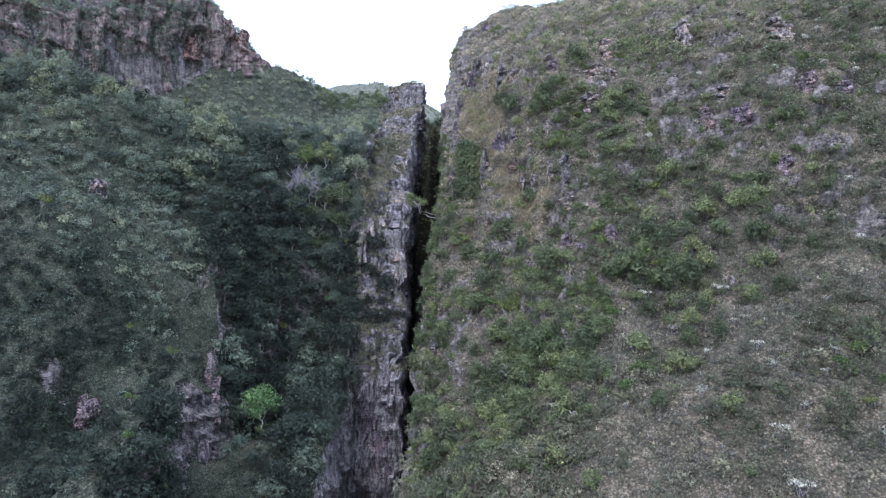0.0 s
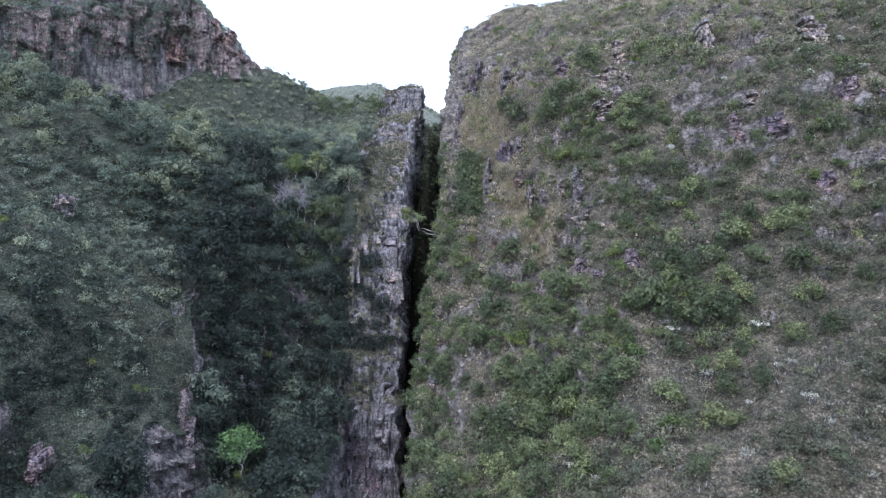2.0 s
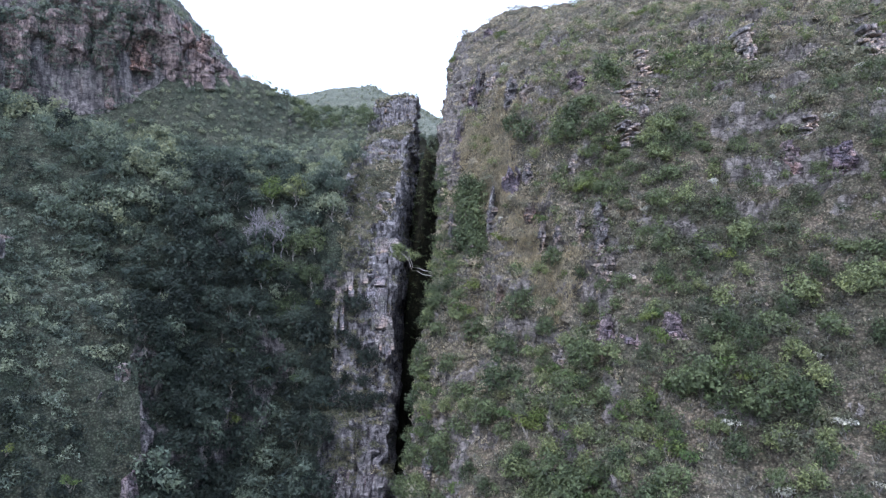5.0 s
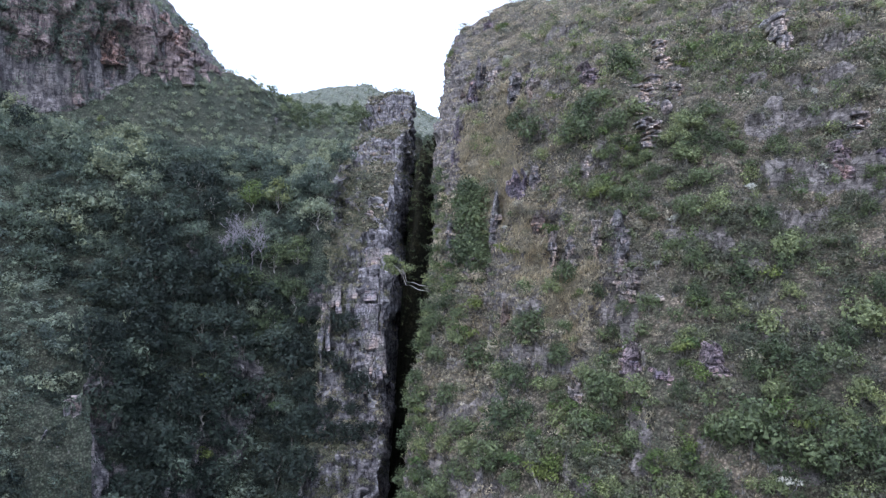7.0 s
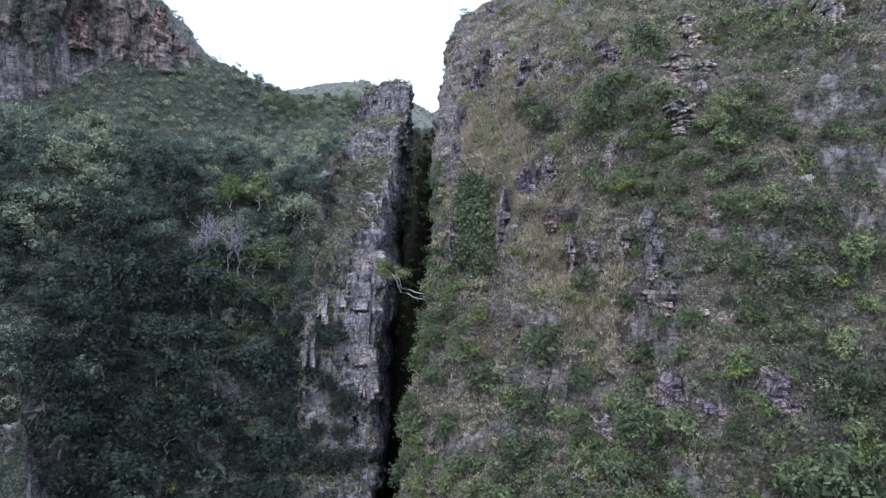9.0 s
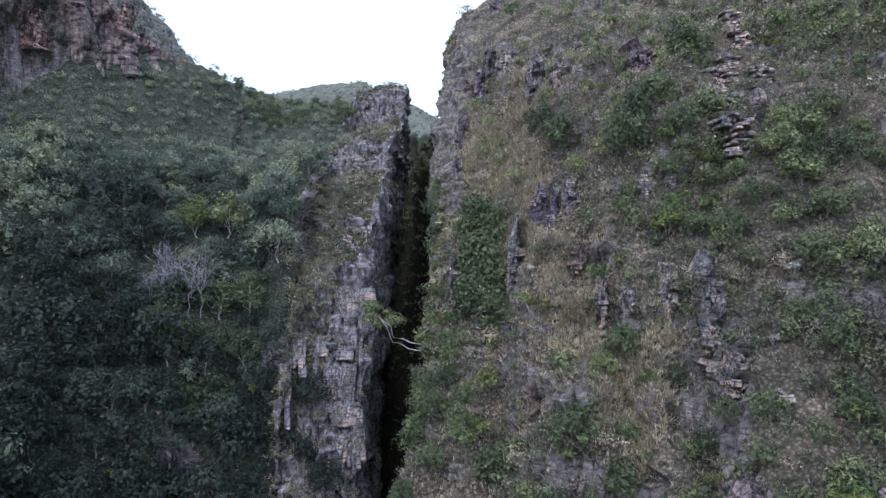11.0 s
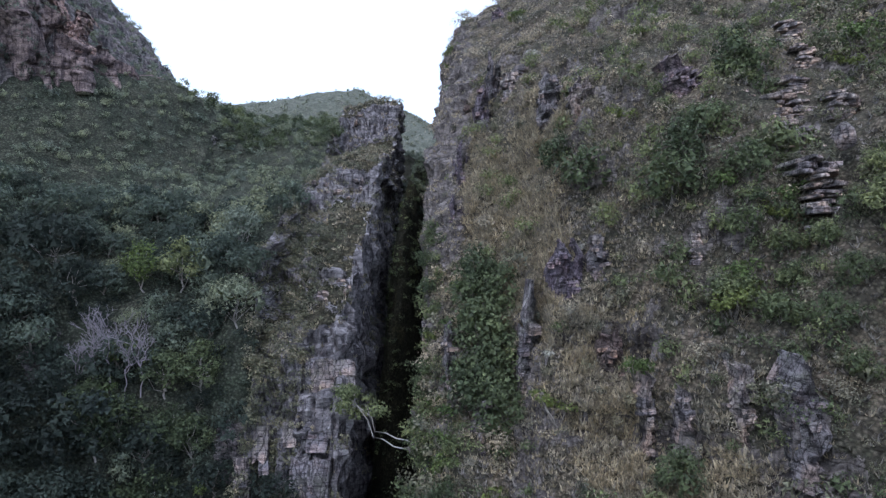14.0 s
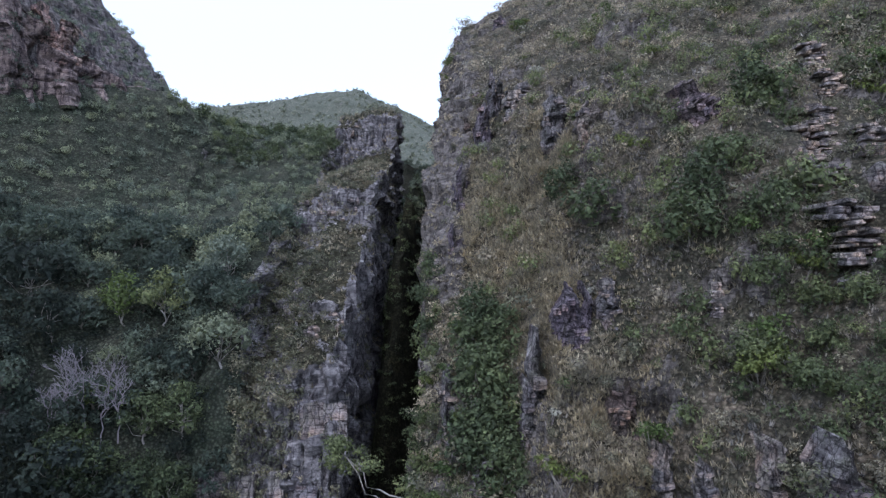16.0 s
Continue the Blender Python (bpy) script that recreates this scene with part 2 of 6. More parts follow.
# the darkest stops of the tree leaves carry the ravine's shade as colour
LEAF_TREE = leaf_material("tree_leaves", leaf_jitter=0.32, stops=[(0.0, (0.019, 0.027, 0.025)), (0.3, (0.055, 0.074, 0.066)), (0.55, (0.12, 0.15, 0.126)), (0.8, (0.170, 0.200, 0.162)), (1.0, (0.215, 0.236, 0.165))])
LEAF_GREEN = leaf_material("fresh_tree_leaves", leaf_jitter=0.5, stops=[(0.0, (0.056, 0.076, 0.047)), (0.5, (0.116, 0.143, 0.082)), (1.0, (0.195, 0.22, 0.118))])
# grey-green slope scrub; part of its pale blue tone is haze put into colour
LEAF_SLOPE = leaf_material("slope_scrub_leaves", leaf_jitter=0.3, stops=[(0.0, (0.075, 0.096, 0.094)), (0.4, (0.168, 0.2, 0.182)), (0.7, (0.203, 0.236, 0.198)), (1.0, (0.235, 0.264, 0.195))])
# far scrub, its leaf colours paled to stand for haze
LEAF_FAR = leaf_material("hazed_far_scrub_leaves", [(0.0, (0.135, 0.152, 0.13)), (0.5, (0.18, 0.195, 0.162)), (1.0, (0.225, 0.23, 0.19))])
LEAF_FRESH = leaf_material("fresh_green_leaves", [(0.0, (0.10, 0.185, 0.085)), (1.0, (0.15, 0.24, 0.10))], 0.4)
LEAF_BRIGHT = leaf_material("bright_leaves", [(0.0, (0.075, 0.115, 0.05)), (0.5, (0.115, 0.15, 0.056)), (1.0, (0.16, 0.18, 0.062))])
LEAF_PALE = leaf_material("pale_lichen_leaves", [(0.0, (0.30, 0.30, 0.27)), (1.0, (0.46, 0.45, 0.42))], 0.25)
LEAF_STRAW = leaf_material("straw_grass", [(0.0, (0.235, 0.202, 0.158)), (0.6, (0.358, 0.308, 0.25)), (1.0, (0.475, 0.415, 0.348))], 0.4)
LEAF_ROSETTE = leaf_material("grey_rosette_leaves", [(0.0, (0.115, 0.113, 0.11)), (0.5, (0.192, 0.178, 0.185)), (1.0, (0.29, 0.262, 0.28))])
BARK = bark_material("grey_bark", (0.08, 0.07, 0.06), (0.26, 0.235, 0.21))
BARK_PALE = bark_material("pale_bark", (0.22, 0.20, 0.19), (0.42, 0.39, 0.37))
BARK_DEAD = bark_material("dead_wood", (0.16, 0.14, 0.165), (0.30, 0.27, 0.30))


# ---- numeric noise ----
def hash01(ix, iy, iz, seed=0):
    h = (ix.astype(np.int64) * 374761393 + iy.astype(np.int64) * 668265263 + iz.astype(np.int64) * 2147483647 + seed * 1274126177) & 0xFFFFFFFF
    h = ((h ^ (h >> 13)) * 1274126177) & 0xFFFFFFFF
    h = ((h ^ (h >> 16)) * 2246822519) & 0xFFFFFFFF
    return ((h ^ (h >> 15)) & 0xFFFFFF) / 16777216.0


def vnoise(x, y, z, seed=0):
    x, y, z = np.broadcast_arrays(np.asarray(x, float), np.asarray(y, float), np.asarray(z, float))
    x0, y0, z0 = np.floor(x), np.floor(y), np.floor(z)
    fx, fy, fz = x - x0, y - y0, z - z0
    fx, fy, fz = [f * f * (3 - 2 * f) for f in (fx, fy, fz)]
    r = 0
    for dx in (0, 1):
        for dy in (0, 1):
            for dz in (0, 1):
                w = (fx if dx else 1 - fx) * (fy if dy else 1 - fy) * (fz if dz else 1 - fz)
                r = r + w * hash01(x0 + dx, y0 + dy, z0 + dz, seed)
    return r * 2 - 1


def fbm(x, y, z, octaves=4, seed=0):
    r, a = 0, 0.5
    for i in range(octaves):
        r = r + a * vnoise(x, y, z, seed + i * 17)
        x, y, z, a = x * 2.03, y * 2.03, z * 2.03, a * 0.5
    return r


def sstep(a, b, x):
    t = np.clip((x - a) / (b - a), 0, 1)
    return t * t * (3 - 2 * t)


def curve(x, knots):
    """A soft line through a few knots."""
    xs, ys = zip(*knots)
    d = (xs[-1] - xs[0]) * 0.006
    return (np.interp(x - d, xs, ys) + np.interp(x, xs, ys) + np.interp(x + d, xs, ys)) / 3


# ---- the shape of the land ----
EAST_RISE = [(-70, -22), (0, -6), (60, 27), (82, 43), (101, 55), (123, 76), (144, 95), (160, 106), (185, 121), (262, 153), (300, 154), (420, 135)]
EAST_SIDE = [(-8, -38), (0, -31), (6, -23), (12, -18), (16, -14), (22, -9), (30, -3), (40, 0), (59, 10), (90, 18), (140, 22)]
EAST_AMOUNT = [(60, 0.35), (87, 0.55), (110, 1.0), (155, 1.0), (172, 0.72), (262, 0.5), (400, 0.5)]
WEST_RISE = [(-70, -30), (0, -20), (60, 8), (110, 38), (129, 46), (145, 56), (156, 66), (164, 76), (180, 86), (203, 99), (240, 107), (280, 112.5), (310, 107), (420, 92)]
WEST_SIDE = [(-160, 26), (-90, 9), (-60, 2), (-40, 0), (0, -1)]
FIN_CREST = [(100, 2), (141, 6), (143.5, 22), (145.5, 37), (149, 43.5), (153, 47), (155.5, 54), (158, 62), (159.8, 67), (163, 74.5), (170, 81), (177, 86), (190, 91), (193.5, 92.5), (196, 98), (207, 101), (236, 106), (240, 110), (245, 119), (255, 121), (259, 117), (264, 100), (280, 80), (420, 60)]
SLIT_FLOOR = [(60, -2), (100, 4), (145, 5), (165, 8), (190, 26), (215, 55), (236, 80), (262, 101), (290, 113), (310, 111), (420, 95)]
SLIT_RIB = [(60, -40), (172, 20), (177, 60), (182, 74), (190, 84), (200, 92), (215, 98), (236, 103), (262, 106), (290, 100), (420, 60)]
SLIT_WEST = [(60, -14), (120, -10), (147, -9.4), (163, -8.8), (200, -7.9), (255, -7.3), (420, -9)]
SLIT_EAST = [(60, -8), (100, -5.5), (125, -4.8), (140, -3.0), (152, -0.4), (200, 1.6), (262, 3.9), (420, 5)]
FIN_WEST = [(60, -24), (147, -19.5), (158, -18.6), (190, -18.8), (230, -19.5), (256, -19.5), (420, -18)]


def east_height(x, y):
    z = curve(y, EAST_RISE) + curve(x, EAST_SIDE) * curve(y, EAST_AMOUNT)
    wave = fbm(x * 0.045, y * 0.045, 3.1, 4, 5) * 7.0 + fbm(x * 0.16, y * 0.16, 1.7, 3, 9) * 3.4
    gully = np.abs(vnoise(x * 0.075 + 0.4 * vnoise(x * 0.2, y * 0.2, 0, 3), y * 0.018, 0.5, 21))
    z = z - 7 * (1 - sstep(-1.0, 4.5, x - curve(y, SLIT_EAST))) * sstep(165, 215, y)      # the rounded brow over the slit
    z = z + wave * sstep(70, 90, y) - (1 - sstep(0.0, 0.22, gully)) * 2.0
    # two gullies, the western one full of trees, and the dry rib between them
    z = z - 3.6 * np.exp(-((x - 6.2 - 0.05 * (y - 140)) / 2.2) ** 2) * sstep(122, 134, y) * (1 - sstep(152, 160, y))
    z = z + 2.2 * np.exp(-((x - 11.0) / 2.6) ** 2) * sstep(124, 136, y) * (1 - sstep(146, 156, y))
    z = z - 3.4 * np.exp(-((x - 19.8 - 0.12 * (y - 120)) / 1.9) ** 2) * sstep(106, 116, y) * (1 - sstep(127, 132, y))
    # rock bands: the beds come out as steps here and there
    k = z / 6.2 + 0.35 * vnoise(x * 0.07, y * 0.07, 0.2, 23)
    f = k - np.floor(k)
    amount = 0.32 * sstep(-0.02, 0.25, fbm(x * 0.07, y * 0.07, 5.0, 3, 27)) * sstep(95, 110, y)
    return z + 6.2 * amount * (sstep(0.58, 0.86, f) - f)


RAVINE_EDGE = [(-70, -32), (60, -40), (100, -43.5), (112, -44.5), (117, -44.3), (119.5, -37.5), (124, -38.5), (129, -43), (133, -45.5), (142, -46.5), (152, -44), (165, -42), (420, -42)]


def ravine_edge(y):
    return curve(y, RAVINE_EDGE) + 1.3 * vnoise(y * 0.17, y * 0, y * 0, 41) + 0.6 * vnoise(y * 0.5, y * 0, y * 0, 42)


def ravine_depth(y):
    return curve(y, [(-70, 6), (60, 14), (100, 21), (118, 18), (126, 18), (140, 22), (150, 15), (158, 6), (168, 3.5), (215, 2), (240, 0), (420, 0)])


def west_height(x, y, in_ravine=0.0):
    z = curve(y, WEST_RISE) + curve(x, WEST_SIDE)
    z = z + fbm(x * 0.04, y * 0.04, 8.3, 4, 31) * 6.0 + fbm(x * 0.17, y * 0.17, 4.2, 3, 37) * 1.6
    z = z + curve(x, [(-160, 30), (-90, 22), (-69, 17), (-50, 6.5), (-42, 2.5), (-34, 0), (0, 0)]) * sstep(100, 126, y) * (1 - sstep(150, 188, y)) * (1 - in_ravine)
    # the ravine below the fin, walled by the spur on its west
    z = z - ravine_depth(y) * in_ravine
    # the wooded head wall comes forward beside the spur
    head = curve(x, [(-60, 130), (-44, 132), (-38, 135), (-34, 145), (-30, 148), (0, 150)])
    z = z + in_ravine * curve(x, [(-60, 15), (-44, 14), (-39, 12), (-33, 9), (-29, 3), (-26, 0), (0, 0)]) * sstep(-2, 3, y - head) * (1 - sstep(152, 168, y))
    # the bowl in the front of the spur, and the gentler slope behind its rim
    z = z - (1 - in_ravine) * (9.5 * sstep(-63, -54, x) * sstep(98, 108, y) * (1 - sstep(125, 130.5, y)) + 5.0 * sstep(-44, -52, x) * sstep(130, 136, y) * (1 - sstep(150, 165, y)))
    # the dark slot in the head wall
    slot = in_ravine * np.exp(-((x + 28 + (y - 150) * 0.15) / 3.2) ** 2) * sstep(138, 148, y) * (1 - sstep(150, 160, y))
    z = z - 9 * slot
    # rocky steps on the spur
    step = sstep(-0.1, 0.35, vnoise(x * 0.09, y * 0.09, 0.7, 43)) * sstep(-80, -60, x) * (1 - sstep(-44, -38, x)) * (1 - sstep(138, 150, y))
    z = z + 4.0 * step
    # the wooded bank that leans on the fin
    z = z + in_ravine * 7.0 * sstep(-27, -21, x) * sstep(158, 164, y) * (1 - sstep(176, 195, y))
    z = z + in_ravine * 3.5 * sstep(162, 170, y) * (1 - sstep(190, 215, y))
    # the wooded saddle behind the fin
    z = z + 5.5 * sstep(-54, -43, x) * sstep(206, 246, y) * (1 - sstep(276, 302, y))
    # the upper cliff: a step that runs back along a line, under a ridge that comes down towards the east
    line = cliff_side(x, y)
    rise = curve(y, [(150, 0), (158, 4), (168, 16), (188, 20), (200, 24), (230, 30), (285, 26), (296, 14), (304, 0), (420, 0)])
    top = np.clip(-line - 4, 0, 70) * 0.75 * sstep(158, 190, y) * (1 - 0.7 * sstep(285, 310, y))
    foot = z + sstep(20, 0, line) * sstep(188, 209, y) * (12.8 - 10.8 * sstep(222, 254, y)) * (1 - sstep(288, 312, y))
    cliff = foot + rise * sstep(-1.5, -6.0, line) + top
    cap = 117.0 + (-58.0 - x) * 1.15 + fbm(x * 0.1, y * 0.1, 0.0, 3, 45) * 5 + fbm(x * 0.5, y * 0.5, 0.0, 2, 46) * 1.6
    z = np.where(y > 150, np.maximum(foot, np.minimum(cliff, cap)), z)
    return z


CLIFF_FOOT = [(100, -125), (170, -112), (188, -88), (201, -69), (211, -60), (225, -56), (260, -57), (290, -60), (302, -72), (420, -90)]


def cliff_side(x, y):
    """Metres east of the upper cliff's foot (below 0: on or above the cliff)."""
    foot = curve(y, CLIFF_FOOT)
    return x - foot + 3.5 * vnoise(x * 0.0, y * 0.13, 2.0, 47) + 1.2 * vnoise(x * 0.3, y * 0.45, 1.0, 49)


def fin_height(x, y):
    z = curve(y, FIN_CREST)
    w = curve(y, FIN_WEST)
    e = curve(y, SLIT_WEST)
    u = np.clip((x - w) / (e - w), 0, 1)
    z = z - (1 - sstep(0, 0.55, u)) * curve(y, [(60, 2), (150, 1.5), (165, 2.6), (200, 2.4), (236, 2.6), (245, 3.5), (252, 1.5), (420, 1.5)])
    z = z + fbm(x * 0.2, y * 0.2, 6.0, 3, 53) * 1.8
    return z


def floor_height(x, y):
    low = curve(y, SLIT_FLOOR) + fbm(x * 0.3, y * 0.2, 2.0, 3, 59) * 2.5
    off = np.abs(x + 4.6 - 0.05 * np.clip(y - 180, 0, 60) + 0.9 * vnoise(y * 0.16, y * 0, y * 0, 58))     # the mossy rib inside the slit
    rib = curve(y, SLIT_RIB) - 5.0 * np.maximum(off - 0.4, 0) ** 1.6 + fbm(x * 0.5, y * 0.35, 3.0, 3, 57) * 5.0
    return np.maximum(low, rib)


def blocky(p, h, w, seed, crack=0.0):
    """Bedded, jointed rock: one offset for each block, and a groove along its joints."""
    x, y, z = p[..., 0], p[..., 1], p[..., 2]
    zz = z / h + 0.5 * vnoise(x * 0.12, y * 0.12, z * 0.05, seed) + 0.04 * x
    lay = np.floor(zz)
    xx = x / w + hash01(lay, lay * 0, lay * 0, seed) * 0.8 + 0.35 * vnoise(x * 0.3, y * 0.3, z * 0.3, seed + 1)
    yy = y / (w * 1.4) + hash01(lay, lay * 0 + 3, lay * 0, seed) * 0.8
    sx, sy = np.floor(xx), np.floor(yy)
    d = hash01(lay, sx, sy, seed + 2) - 0.5 + 0.6 * (hash01(lay, lay * 0, lay * 0 + 9, seed) - 0.5)
    if crack:
        near = np.minimum(np.minimum(zz - lay, 1 - zz + lay) * h, np.minimum(xx - sx, 1 - xx + sx) * w)
        d = d - crack * (1 - sstep(0.0, 0.28, near))
    return d


def grid_mesh(name, P, rock, material, label, category, kind="structure"):
    """A sheet of land from a grid of places, P[row, column]."""
    r, c = P.shape[:2]
    me = bpy.data.meshes.new(name)
    me.vertices.add(r * c)
    me.vertices.foreach_set("co", P.reshape(-1).astype(np.float32))
    i = (np.arange(r - 1)[:, None] * c + np.arange(c - 1)[None, :]).reshape(-1)
    q = np.stack([i, i + 1, i + c + 1, i + c], 1)
    me.loops.add(q.size)
    me.loops.foreach_set("vertex_index", q.reshape(-1).astype(np.int32))
    me.polygons.add(len(q))
    me.polygons.foreach_set("loop_start", (np.arange(len(q)) * 4).astype(np.int32))
    me.polygons.foreach_set("use_smooth", np.zeros(len(q), bool))
    at = me.attributes.new("rock", "FLOAT", "POINT")
    at.data.foreach_set("value", rock.reshape(-1).astype(np.float32))
    me.materials.append(material)
    me.update(calc_edges=True)
    return tagged(new(name, me), label, category, "", kind)


def normals_of(P):
    du, dv = np.gradient(P, axis=1), np.gradient(P, axis=0)
    n = np.cross(du, dv)
    return n / np.maximum(np.linalg.norm(n, axis=-1, keepdims=True), 1e-9)


def roughen(P, lo=0.40, hi=0.72, bed=1.1, joint=2.6, push=1.3, seed=71, more=0.0):
    """Breaks steep ground into bedded rock, pushed out sideways; returns the new places and how rocky each is."""
    n = normals_of(P)
    patch = fbm(P[..., 0] * 0.11, P[..., 1] * 0.11, P[..., 2] * 0.11, 3, seed + 5)
    rock = np.clip(sstep(hi, lo, np.abs(n[..., 2]) - patch * 0.28) + more, 0, 1)
    d = (blocky(P, bed, joint, seed, 0.35) * 0.75 + blocky(P, bed * 3.3, joint * 2.2, seed + 11, 0.3) * 0.8) * push * rock
    d = d + fbm(P[..., 0] * 0.7, P[..., 1] * 0.7, P[..., 2] * 0.7, 3, seed + 3) * 0.5
    return P + n * d[..., None], rock


def lines(*spans):
    return np.concatenate([np.arange(a, b, s) for a, b, s in spans])


YS = lines((-70, 74, 4.0), (74, 140, 0.55), (140, 172, 0.27), (172, 264, 0.6), (264, 330, 1.6))
Y = YS[:, None]


def side_columns(offsets, start):
    return start[:, None] + offsets[None, :]


def wall_columns(xa, za, xb, zb, n):
    t = np.linspace(0, 1, n)[None, :]
    return np.stack([xa[:, None] * (1 - t) + xb[:, None] * t, np.repeat(Y, n, 1), za[:, None] * (1 - t) + zb[:, None] * t], -1)


XE, XW, XF = curve(YS, SLIT_EAST), curve(YS, SLIT_WEST), curve(YS, FIN_WEST)
XE = XE + 0.9 * vnoise(YS * 0.21, YS * 0, YS * 0, 61)
XW = XW + 0.5 * vnoise(YS * 0.25, YS * 0, YS * 0, 62)
XF = XF + 1.3 * vnoise(YS * 0.16, YS * 0, YS * 0, 63)


def sheet(X, f):
    return np.stack([X, np.repeat(Y, X.shape[1], 1), f(X, np.repeat(Y, X.shape[1], 1))], -1)


E_OFF = lines((0, 24, 0.45), (24, 70, 0.75), (70, 130, 2.0))
W_OFF = -lines((0, 30, 0.7), (30, 110, 1.2))[::-1]
east = sheet(side_columns(E_OFF, XE), east_height)
XR = ravine_edge(YS)
spur = sheet(side_columns(W_OFF, XR), west_height)
XR2 = XR + 0.6 + 0.12 * ravine_depth(YS)
rx = XR2[:, None] + (XF - XR2)[:, None] * np.linspace(0, 1, 46)[None, :]
ravine = sheet(rx, lambda x, y: west_height(x, y, 1.0))
spur_wall = wall_columns(XR, spur[:, -1, 2], XR2, ravine[:, 0, 2], 22)
west = np.concatenate([spur, spur_wall[:, 1:-1], ravine], 1)
fx = XF[:, None] + (XW - XF)[:, None] * np.linspace(0, 1, 44)[None, :]
fin = sheet(fx, fin_height)
tf = np.linspace(0, 1, 26)[None, :]
under = sstep(138, 150, YS) * (1 - sstep(245, 262, YS))       # the slit widens below its lips
floor_x = (XW - 1.3 * under)[:, None] * (1 - tf) + (XE + 1.9 * under)[:, None] * tf
floor = sheet(floor_x, floor_height)
# the fin stands over the slope west of it, or the slope is cut back to it
west_edge, fin_w, fin_e = west[:, -1, 2], fin[:, 0, 2], fin[:, -1, 2]
w_wall = wall_columns(XF - 0.0, west_edge, XF + 0.5, fin_w, 14)
fin_wall = wall_columns(XW, fin_e, floor_x[:, 0], floor[:, 0, 2], 46)
east_wall = wall_columns(floor_x[:, -1], floor[:, -1, 2], XE, east[:, 0, 2], 46)

fin_all, fin_rock = roughen(np.concatenate([w_wall, fin[:, 1:], fin_wall[:, 1:]], 1), 0.45, 0.85, 1.3, 1.8, 1.9, 71, 0.3)
east = np.concatenate([east_wall[:, :-1], east], 1)
brow = np.exp(-(np.maximum(east[..., 0] - XE[:, None], 0) / 6.0) ** 4) * sstep(158, 172, east[..., 1]) * sstep(-0.4, 0.0, vnoise(east[..., 1] * 0.12, east[..., 2] * 0.15, 0.3, 67))
east_all, east_rock = roughen(east, 0.36, 0.58, 1.0, 2.8, 1.5, 83, 0.9 * brow)
ridge = cliff_side(west[..., 0], west[..., 1])
ridge = sstep(1, -3, ridge) * (1 - sstep(-34, -42, ridge)) * sstep(186, 198, west[..., 1]) * (1 - sstep(300, 310, west[..., 1]))
west_all, west_rock = roughen(west, 0.16, 0.36, 1.3, 3.0, 1.7, 97, 0.9 * ridge)
floor[:, 0] = fin_all[:, -1]
floor[:, -1] = east_all[:, 0]
fin_all[:, 0] = west_all[:, -1]
ROCK_FIN = grid_mesh("rock_fin", fin_all, fin_rock, MAT_FIN, "tall narrow fin of grey bedded rock with sheer faces", "rock")
grid_mesh("hillside_east", east_all, east_rock, MAT_EAST, "steep dry hillside of grey rock, soil and straw grass", "hillside")
HILL_WEST = grid_mesh("hillside_west", west_all, west_rock, MAT_WEST, "steep wooded slope with a ravine and a rocky spur", "hillside")
grid_mesh("slit_floor", floor, np.full(floor.shape[:2], 0.25), MAT_SLIT, "rubble floor and mossy rib of the narrow rock slit, coloured dark for its shade", "gorge")


